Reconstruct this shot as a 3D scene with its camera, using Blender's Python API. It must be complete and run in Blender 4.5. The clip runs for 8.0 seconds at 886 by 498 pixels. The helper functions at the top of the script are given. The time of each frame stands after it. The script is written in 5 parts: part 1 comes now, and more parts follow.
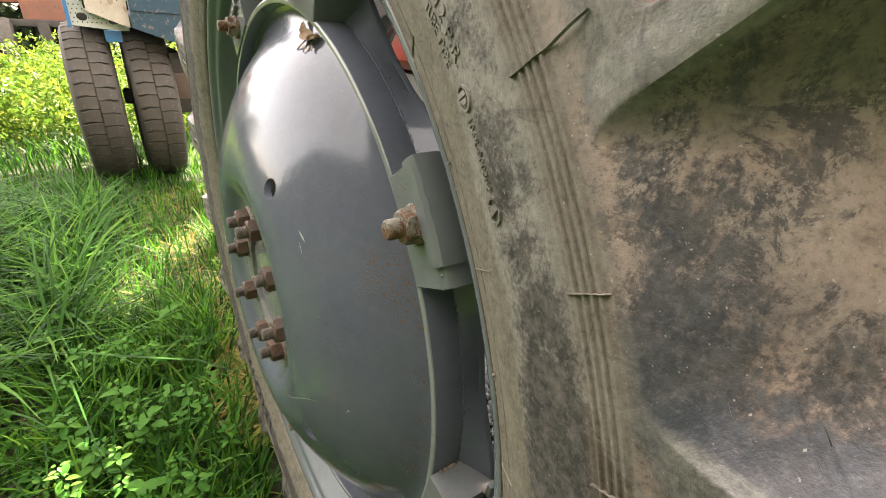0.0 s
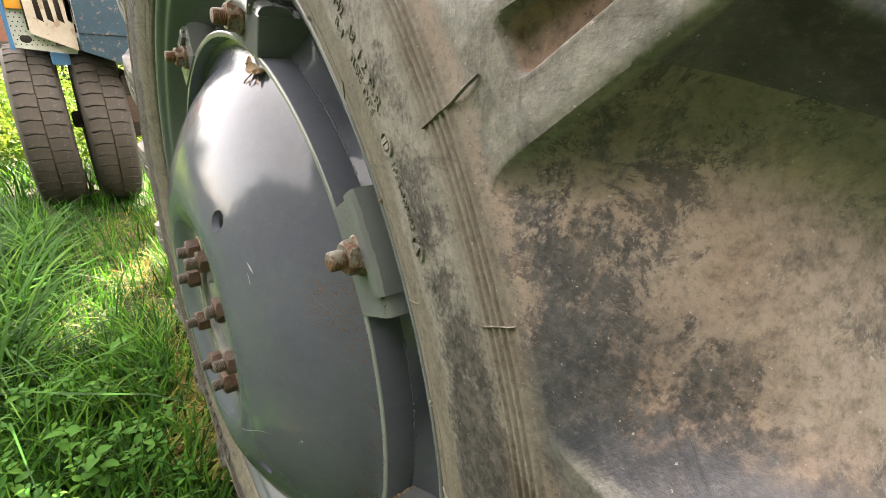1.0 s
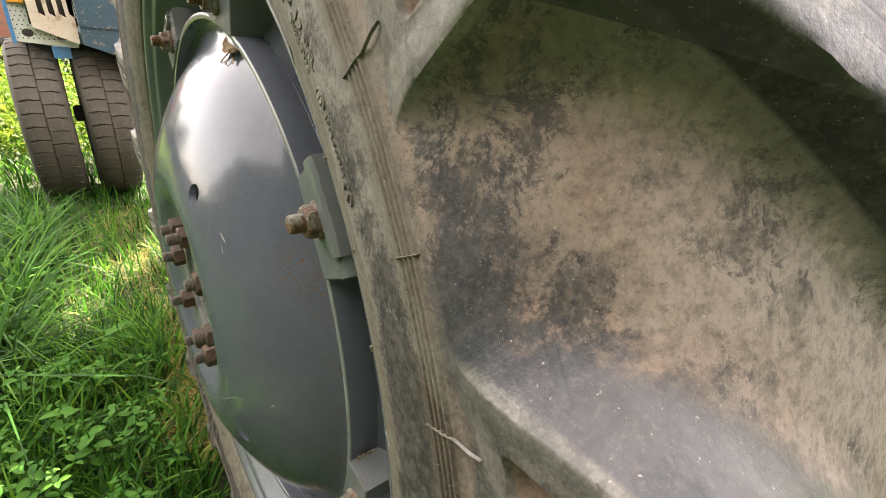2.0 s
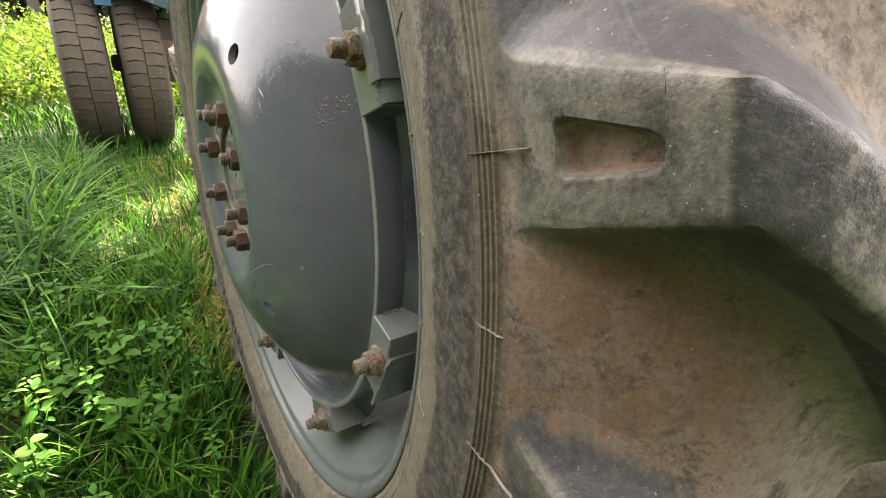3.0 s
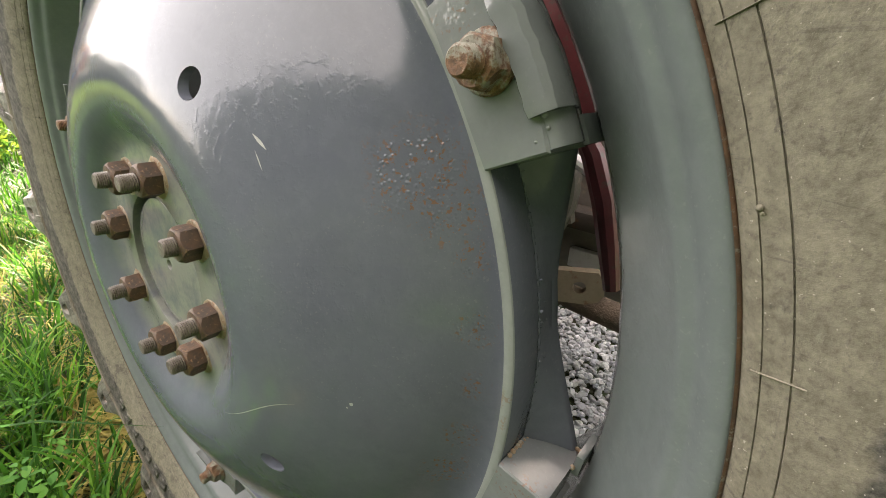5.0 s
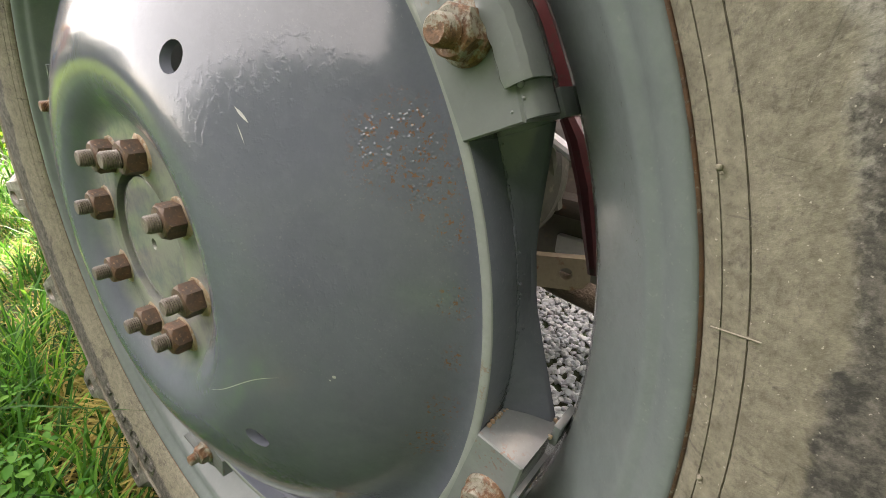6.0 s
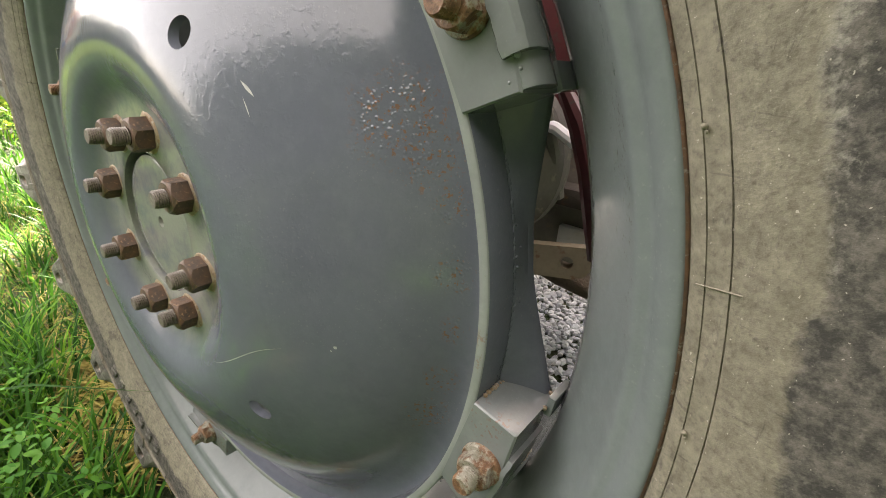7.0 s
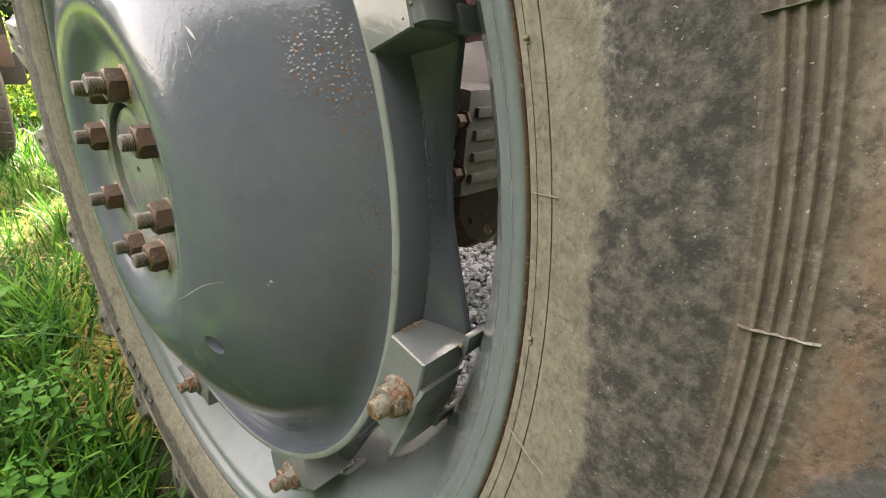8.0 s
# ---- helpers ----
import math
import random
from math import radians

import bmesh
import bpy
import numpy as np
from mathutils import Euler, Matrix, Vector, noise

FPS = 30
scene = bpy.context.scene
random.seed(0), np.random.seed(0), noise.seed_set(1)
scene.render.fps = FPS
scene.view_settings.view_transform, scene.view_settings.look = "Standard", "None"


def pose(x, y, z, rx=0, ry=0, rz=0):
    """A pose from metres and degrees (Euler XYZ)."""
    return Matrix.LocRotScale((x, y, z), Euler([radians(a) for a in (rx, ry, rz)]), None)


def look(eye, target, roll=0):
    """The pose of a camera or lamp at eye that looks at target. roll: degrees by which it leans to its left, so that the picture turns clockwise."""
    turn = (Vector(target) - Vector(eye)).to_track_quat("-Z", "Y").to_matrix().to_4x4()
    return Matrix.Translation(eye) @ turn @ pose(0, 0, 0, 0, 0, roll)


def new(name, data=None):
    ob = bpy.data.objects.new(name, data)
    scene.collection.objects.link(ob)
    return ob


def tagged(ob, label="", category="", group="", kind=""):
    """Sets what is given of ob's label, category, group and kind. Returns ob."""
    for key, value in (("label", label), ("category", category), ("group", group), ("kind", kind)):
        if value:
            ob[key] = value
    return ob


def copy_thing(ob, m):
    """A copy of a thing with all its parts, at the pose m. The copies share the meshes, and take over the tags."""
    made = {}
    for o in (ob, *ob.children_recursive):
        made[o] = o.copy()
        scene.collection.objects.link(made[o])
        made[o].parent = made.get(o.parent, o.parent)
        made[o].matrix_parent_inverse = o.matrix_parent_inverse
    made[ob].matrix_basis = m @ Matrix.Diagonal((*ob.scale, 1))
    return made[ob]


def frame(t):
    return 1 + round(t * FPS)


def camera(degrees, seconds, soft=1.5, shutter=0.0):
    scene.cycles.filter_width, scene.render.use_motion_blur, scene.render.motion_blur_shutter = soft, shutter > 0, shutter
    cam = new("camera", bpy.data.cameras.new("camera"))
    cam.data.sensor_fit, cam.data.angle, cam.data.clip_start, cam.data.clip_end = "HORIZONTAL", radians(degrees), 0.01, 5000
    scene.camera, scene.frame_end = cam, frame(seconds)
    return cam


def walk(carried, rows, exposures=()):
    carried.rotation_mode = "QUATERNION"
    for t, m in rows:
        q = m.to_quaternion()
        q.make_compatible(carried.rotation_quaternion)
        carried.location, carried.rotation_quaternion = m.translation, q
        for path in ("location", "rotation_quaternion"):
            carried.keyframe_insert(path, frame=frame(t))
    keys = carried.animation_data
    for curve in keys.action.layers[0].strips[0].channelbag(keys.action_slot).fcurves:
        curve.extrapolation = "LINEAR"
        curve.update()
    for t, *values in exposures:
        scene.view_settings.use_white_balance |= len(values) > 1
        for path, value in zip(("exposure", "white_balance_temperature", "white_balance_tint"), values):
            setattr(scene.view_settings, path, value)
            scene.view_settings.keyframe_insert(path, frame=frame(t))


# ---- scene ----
EXPOSURES = [(0.0, 4.75, 7150, 20), (1.0, 4.80, 7150, 20), (2.5, 4.57, 7150, 20), (3.0, 4.66, 7150, 20), (3.5, 4.82, 7150, 20), (4.0, 4.88, 7150, 20), (5.5, 5.02, 7150, 20), (7.5, 5.04, 7150, 20), (8.0, 5.08, 7150, 20)]
cam = camera(87.90, 8.0, soft=0.8)
PATH = [
    (0, -0.0877, -0.6445, 1.1164, 64.58, -2.44, -33.83),
    (0.5, -0.0752, -0.6548, 1.1253, 66.40, -2.72, -36.64),
    (1, -0.0757, -0.6636, 1.1317, 66.90, -2.49, -38.16),
    (1.2, -0.0762, -0.6682, 1.1293, 67.04, -2.53, -38.52),
    (2.3, -0.0525, -0.7433, 1.0943, 66.16, -3.12, -36.65),
    (2.5, -0.0496, -0.7654, 1.0704, 65.62, -3.82, -35.28),
    (2.7, -0.0555, -0.7759, 1.0372, 64.97, -4.28, -34.11),
    (3, -0.0950, -0.7513, 0.9965, 64.22, -4.55, -34.10),
    (3.3, -0.1146, -0.6732, 0.9899, 64.36, -3.79, -35.76),
    (3.5, -0.1303, -0.6108, 0.9846, 65.46, -4.06, -39.13),
    (3.7, -0.1294, -0.5651, 0.9877, 66.05, -3.78, -41.74),
    (4, -0.1225, -0.5164, 0.9872, 66.68, -3.43, -45.12),
    (4.2, -0.1194, -0.5025, 0.9779, 67.60, -3.21, -47.06),
    (5.3, -0.1295, -0.4940, 0.9688, 67.81, -3.23, -51.69),
    (5.5, -0.1284, -0.5000, 0.9652, 67.67, -3.50, -51.90),
    (6, -0.1301, -0.5067, 0.9615, 67.16, -3.51, -51.96),
    (6.5, -0.1361, -0.5096, 0.9596, 67.07, -3.61, -51.56),
    (7, -0.1384, -0.5186, 0.9496, 66.66, -3.92, -51.27),
    (7.5, -0.1287, -0.5385, 0.9424, 66.25, -4.12, -50.14),
    (7.7, -0.1231, -0.5576, 0.9358, 66.07, -4.39, -49.45),
    (8, -0.1123, -0.6021, 0.9255, 65.76, -4.80, -47.45),
]
walk(cam, [(t, pose(*p)) for t, *p in PATH], EXPOSURES)

# ---- world, sun ----
world = bpy.data.worlds.new("sky")
scene.world = world
world.use_nodes = True
_wn = world.node_tree.nodes
_wl = world.node_tree.links
SUN_DIR = Vector((0.55, 0.60, 0.58)).normalized()      # towards the sun
sky = _wn.new("ShaderNodeTexSky")
sky.sky_type = "NISHITA"
sky.sun_disc = False
sky.sun_elevation = math.asin(SUN_DIR.z)
sky.sun_rotation = math.atan2(SUN_DIR.x, SUN_DIR.y)
sky.air_density, sky.dust_density, sky.ozone_density = 0.75, 3.2, 0.4
_wn["Background"].inputs["Strength"].default_value = 0.15
haze = _wn.new("ShaderNodeMix")            # thin bright haze, even all over the sky
haze.data_type, haze.blend_type = "RGBA", "MIX"
haze.inputs["Factor"].default_value = 0.80
haze.inputs["B"].default_value = (1.45, 1.38, 1.16, 1.0)
_wl.new(sky.outputs["Color"], haze.inputs["A"])
_wl.new(haze.outputs["Result"], _wn["Background"].inputs["Color"])
sun_data = bpy.data.lights.new("sun", "SUN")
sun_data.energy, sun_data.angle, sun_data.color = 2.7, radians(0.55), (1.0, 0.93, 0.80)
sun = new("sun", sun_data)
sun.matrix_world = look((6, 5, 8), Vector((6, 5, 8)) - SUN_DIR)

# ---- helpers for building ----
HUB = Vector((0.0, 0.0, 0.76))      # centre of the tractor wheel; its axle runs along x, outer side towards -x


def ring_pt(x, r, deg):
    a = radians(deg)
    return (x, r * math.cos(a), r * math.sin(a))


def place_of(ob):
    """Where a thing or part stands, for parts that are only moved, not turned."""
    at = Vector((0, 0, 0))
    while ob is not None:
        at, ob = at + ob.location, ob.parent
    return at


def link(name, me, material, parent=None, label="", at=None, smooth=True):
    for p in me.polygons:
        p.use_smooth = smooth
    if material is not None and not me.materials:
        me.materials.append(material)
    ob = new(name, me)
    if parent is not None:
        ob.parent = parent
    if at is not None:
        ob.location = Vector(at) - place_of(parent)
    if label:
        ob["label"] = label
    return ob


def part(name, bm, material, parent=None, label="", at=None, smooth=True, sharp=35):
    """One bmesh as one mesh object, under a thing or a part."""
    bmesh.ops.recalc_face_normals(bm, faces=bm.faces)
    lim = radians(sharp)
    for e in bm.edges:
        e.smooth = not (len(e.link_faces) == 2 and e.calc_face_angle(0.0) > lim)
    me = bpy.data.meshes.new(name)
    bm.to_mesh(me)
    bm.free()
    return link(name, me, material, parent, label, at, smooth)


def mesh_of(name, verts, faces):
    me = bpy.data.meshes.new(name)
    me.from_pydata([tuple(v) for v in verts], [], faces)
    me.update()
    return me


def thing(name, at, label, category, group="", kind=""):
    ob = new(name)
    ob.location = at
    ob.empty_display_size = 0.1
    return tagged(ob, label, category, group, kind)


def lathe(bm, profile, n=160, start=0.0, end=360.0, closed_profile=False):
    """Turns (r, x) points round the x axis."""
    full = abs(end - start - 360.0) < 1e-6
    steps = n if full else n + 1
    rows = []
    for i in range(steps):
        a = start + (end - start) * i / n
        rows.append([bm.verts.new(ring_pt(x, r, a)) for r, x in profile])
    m = len(profile)
    for i in range(n):
        A, B = rows[i], rows[(i + 1) % steps]
        for j in range(m if closed_profile else m - 1):
            k = (j + 1) % m
            bm.faces.new((A[j], A[k], B[k], B[j]))
    return rows


def box(bm, lo, hi, bevel=0.0, matrix=None, segments=2):
    v = [bm.verts.new((x, y, z)) for x in (lo[0], hi[0]) for y in (lo[1], hi[1]) for z in (lo[2], hi[2])]
    fs = [bm.faces.new([v[i] for i in f]) for f in ((0, 1, 3, 2), (4, 6, 7, 5), (0, 4, 5, 1), (2, 3, 7, 6), (0, 2, 6, 4), (1, 5, 7, 3))]
    if bevel:
        es = list({e for f in fs for e in f.edges})
        out = bmesh.ops.bevel(bm, geom=es, offset=bevel, segments=segments, profile=0.6, affect="EDGES")
        v = list({w for f in out["faces"] for w in f.verts} | {w for w in v if w.is_valid})
    if matrix is not None:
        bmesh.ops.transform(bm, matrix=matrix, verts=[w for w in v if w.is_valid])
    return v


def prism(bm, outline, x0, x1, to):
    """An outline of (a, b) points made solid between depths x0 and x1; to(a, b, x) gives the place."""
    A = [bm.verts.new(to(a, b, x0)) for a, b in outline]
    B = [bm.verts.new(to(a, b, x1)) for a, b in outline]
    bm.faces.new(A)
    bm.faces.new(B[::-1])
    n = len(A)
    for i in range(n):
        bm.faces.new((A[i], A[(i + 1) % n], B[(i + 1) % n], B[i]))


def tube(bm, path, radius, sides=10):
    """A round bar along points."""
    path = [Vector(p) for p in path]
    rings = []
    for i, p in enumerate(path):
        d = (path[min(i + 1, len(path) - 1)] - path[max(i - 1, 0)]).normalized()
        s = d.orthogonal().normalized() if i == 0 else (last - d * last.dot(d)).normalized()
        last = s
        u = d.cross(s)
        rr = radius[i] if isinstance(radius, (list, tuple)) else radius
        rings.append([bm.verts.new(p + rr * (s * math.cos(2 * math.pi * k / sides) + u * math.sin(2 * math.pi * k / sides))) for k in range(sides)])
    for A, B in zip(rings, rings[1:]):
        for k in range(sides):
            bm.faces.new((A[k], A[(k + 1) % sides], B[(k + 1) % sides], B[k]))
    bm.faces.new(rings[0])
    bm.faces.new(rings[-1][::-1])


# ---- materials ----
class Mat:
    """A small wrapper to write node materials shortly."""

    def __init__(self, name, rough=0.6, metal=0.0, spec=0.5):
        self.m = bpy.data.materials.new(name)
        self.m.use_nodes = True
        self.n, self.l = self.m.node_tree.nodes, self.m.node_tree.links
        self.b = self.n["Principled BSDF"]
        self.b.inputs["Roughness"].default_value = rough
        self.b.inputs["Metallic"].default_value = metal
        self.b.inputs["Specular IOR Level"].default_value = spec
        self.co = self.n.new("ShaderNodeTexCoord").outputs["Object"]

    def put(self, value, socket):
        if isinstance(value, (int, float)):
            socket.default_value = value
        elif isinstance(value, tuple):
            socket.default_value = (*value, 1.0) if len(value) == 3 else value
        else:
            self.l.new(value, socket)

    def noise(self, scale, detail=4, rough=0.55, lo=None, hi=None, vec=None, stretch=None, distort=0.0):
        t = self.n.new("ShaderNodeTexNoise")
        t.inputs["Scale"].default_value = scale
        t.inputs["Detail"].default_value = detail
        t.inputs["Roughness"].default_value = rough
        t.inputs["Distortion"].default_value = distort
        v = vec or self.co
        if stretch:
            mp = self.n.new("ShaderNodeMapping")
            mp.inputs["Scale"].default_value = stretch
            self.l.new(v, mp.inputs["Vector"])
            v = mp.outputs["Vector"]
        self.l.new(v, t.inputs["Vector"])
        out = t.outputs["Fac"]
        return self.range(out, lo, hi) if lo is not None else out

    def voronoi(self, scale, lo, hi, feature="F1"):
        t = self.n.new("ShaderNodeTexVoronoi")
        t.feature = feature
        t.inputs["Scale"].default_value = scale
        self.l.new(self.co, t.inputs["Vector"])
        return self.range(t.outputs["Distance"], lo, hi)

    def range(self, value, lo, hi, a=0.0, b=1.0):
        r = self.n.new("ShaderNodeMapRange")
        r.inputs["From Min"].default_value, r.inputs["From Max"].default_value = lo, hi
        r.inputs["To Min"].default_value, r.inputs["To Max"].default_value = a, b
        self.l.new(value, r.inputs["Value"])
        return r.outputs["Result"]

    def math(self, op, a, b=0.0):
        t = self.n.new("ShaderNodeMath")
        t.operation = op
        self.put(a, t.inputs[0])
        self.put(b, t.inputs[1])
        return t.outputs[0]

    def mix(self, fac, a, b):
        t = self.n.new("ShaderNodeMix")
        t.data_type = "RGBA"
        self.put(fac, t.inputs["Factor"])
        self.put(a, t.inputs["A"])
        self.put(b, t.inputs["B"])
        return t.outputs["Result"]

    def radius(self):
        s = self.n.new("ShaderNodeSeparateXYZ")
        self.l.new(self.co, s.inputs[0])
        y2 = self.math("MULTIPLY", s.outputs["Y"], s.outputs["Y"])
        z2 = self.math("MULTIPLY", s.outputs["Z"], s.outputs["Z"])
        return self.math("SQRT", self.math("ADD", y2, z2)), s

    def random(self):
        return self.n.new("ShaderNodeObjectInfo").outputs["Random"]

    def island(self):
        return self.n.new("ShaderNodeNewGeometry").outputs["Random Per Island"]

    def color(self, c):
        self.put(c, self.b.inputs["Base Color"])
        return self

    def rough(self, v):
        self.put(v, self.b.inputs["Roughness"])
        return self

    def bump(self, height, strength=0.3, distance=0.002):
        b = self.n.new("ShaderNodeBump")
        b.inputs["Strength"].default_value = strength
        b.inputs["Distance"].default_value = distance
        if self.b.inputs["Normal"].is_linked:
            self.l.new(self.b.inputs["Normal"].links[0].from_socket, b.inputs["Normal"])
        self.put(height, b.inputs["Height"])
        self.l.new(b.outputs["Normal"], self.b.inputs["Normal"])
        return self


def make_paint(name, base, dark, spots=(), worn=False, gloss=1.0, hub=0.0):
    """Brushed-on grey-green machine paint with runs, fine pits and rust; spots: (place, radius) of rusted, blistered patches."""
    p = Mat(name, 0.25, 0.0, gloss)
    big = p.noise(5.0, 3, 0.6, 0.35, 0.7)
    c = p.mix(big, base, dark)
    c = p.mix(p.math("MULTIPLY", p.noise(70.0, 5, 0.7, 0.45, 0.75), 0.25), c, tuple(v * 1.3 for v in base))
    c = p.mix(p.math("MULTIPLY", p.noise(22.0, 5, 0.75, 0.50, 0.72), 0.30), c, tuple(v * 0.72 for v in dark))
    if hub:             # paler hub seat: bright sky and grass mirrored there, put into the colour
        r, xyz = p.radius()
        c = p.mix(p.math("MULTIPLY", p.range(r, hub - 0.012, hub + 0.012, 0.8, 0.0), p.noise(30.0, 5, 0.7, 0.25, 0.55)), c, (0.215, 0.222, 0.190))
    patch = 0.0
    for place, size in spots:
        d = p.n.new("ShaderNodeVectorMath")
        d.operation = "DISTANCE"
        d.inputs[1].default_value = place
        p.l.new(p.co, d.inputs[0])
        near = p.math("ADD", d.outputs["Value"], p.math("MULTIPLY", p.math("SUBTRACT", p.noise(40.0, 4, 0.7), 0.5), size))
        one = p.range(near, size * 0.55, size * 1.05, 1.0, 0.0)
        patch = one if patch == 0.0 else p.math("MAXIMUM", patch, one)
    if worn:
        patch = p.noise(14.0, 3, 0.6, 0.55, 0.68)
    blister = p.math("MULTIPLY", p.math("SUBTRACT", 1.0, p.voronoi(300.0, 0.08, 0.50)), p.noise(75.0, 4, 0.7, 0.38, 0.56))
    if patch != 0.0:
        rust = p.math("MULTIPLY", patch, p.noise(270.0, 2, 0.6, 0.580, 0.645))
        c = p.mix(p.math("MULTIPLY", rust, 0.75), c, p.mix(p.noise(90.0, 2), (0.20, 0.085, 0.032), (0.095, 0.048, 0.028)))
        p.bump(p.math("MULTIPLY", blister, patch), 0.10 if worn else 0.34, 0.0015)
    few = p.math("MULTIPLY", p.noise(16.0, 2, 0.5, 0.48, 0.58), p.noise(420.0, 2, 0.5, 0.65, 0.69))
    c = p.mix(p.math("MULTIPLY", few, 0.12), c, (0.25, 0.25, 0.24))
    p.color(c)
    p.rough(p.range(p.noise(11.0, 4, 0.6), 0.3, 0.75, 0.09, 0.17))
    p.bump(p.noise(24.0, 3, 0.5), 0.09, 0.004)
    p.bump(p.noise(60.0, 4, 0.6, stretch=(1.0, 3.0, 0.8)), 0.05, 0.002)
    p.bump(p.math("MULTIPLY", p.noise(170.0, 3, 0.6, 0.52, 0.72), p.noise(7.0, 3, 0.6, 0.42, 0.62)), 0.11, 0.0015)
    return p.m


DISC_SPOTS = [(ring_pt(0.090, 0.336, 154.5), 0.040), (ring_pt(0.098, 0.345, 158.5), 0.030), (ring_pt(0.108, 0.350, 164.5), 0.016), (ring_pt(0.106, 0.348, 173.0), 0.018), (ring_pt(0.106, 0.350, 181.0), 0.014), (ring_pt(0.104, 0.346, 189.0), 0.017), (ring_pt(0.102, 0.343, 196.0), 0.025), (ring_pt(0.104, 0.345, 232.0), 0.030)]
PAINT = make_paint("grey_green_paint", (0.099, 0.109, 0.134), (0.084, 0.093, 0.116), DISC_SPOTS, False, 0.42, 0.13)
PAINT_RIM = make_paint("rim_paint", (0.120, 0.138, 0.138), (0.100, 0.117, 0.118), (), False, 0.28)
PAINT_LUG = make_paint("clamp_paint", (0.138, 0.150, 0.152), (0.112, 0.122, 0.125), (), True, 0.6)


def make_rust(name, a, b, light, share=0.58):
    p = Mat(name, 0.6, 0.1)
    c = p.mix(p.noise(90.0, 4, 0.65, 0.35, 0.65), a, b)
    c = p.mix(p.noise(240.0, 4, 0.65, share, share + 0.10), c, light)
    c = p.mix(p.math("MULTIPLY", p.random(), 0.35), c, (0.07, 0.058, 0.05))
    p.color(c)
    p.bump(p.noise(420.0, 3, 0.6), 0.5, 0.0012)
    return p.m


RUST = make_rust("rusty_steel", (0.042, 0.027, 0.019), (0.115, 0.058, 0.030), (0.24, 0.145, 0.075), 0.60)
STUD_STEEL = make_rust("thread_steel", (0.070, 0.058, 0.048), (0.125, 0.105, 0.085), (0.19, 0.165, 0.135), 0.56)


def make_smeared():
    """Rusted nut with old paint left in patches, orange where the rust is fresh."""
    p = Mat("paint_smeared_steel", 0.55, 0.0, 0.35)
    c = p.mix(p.noise(150.0, 4, 0.65, 0.38, 0.62), (0.090, 0.046, 0.026), (0.205, 0.108, 0.056))
    c = p.mix(p.noise(75.0, 4, 0.7, 0.49, 0.57), c, p.mix(p.noise(300.0, 3, 0.6, 0.4, 0.6), (0.150, 0.142, 0.112), (0.205, 0.192, 0.155)))
    c = p.mix(p.math("MULTIPLY", p.noise(320.0, 4, 0.7, 0.56, 0.66), 0.7), c, (0.045, 0.028, 0.018))
    p.color(c)
    p.bump(p.noise(380.0, 3, 0.6), 0.5, 0.0012)
    p.bump(p.noise(75.0, 4, 0.7, 0.47, 0.53), 0.35, 0.0008)
    return p.m


RUST_PALE = make_smeared()
STAIN = make_rust("rust_stained_paint", (0.30, 0.235, 0.165), (0.22, 0.125, 0.060), (0.34, 0.30, 0.24), 0.52)
RUST_LINE = make_rust("rusted_edge", (0.055, 0.034, 0.024), (0.12, 0.060, 0.030), (0.17, 0.16, 0.135), 0.57)


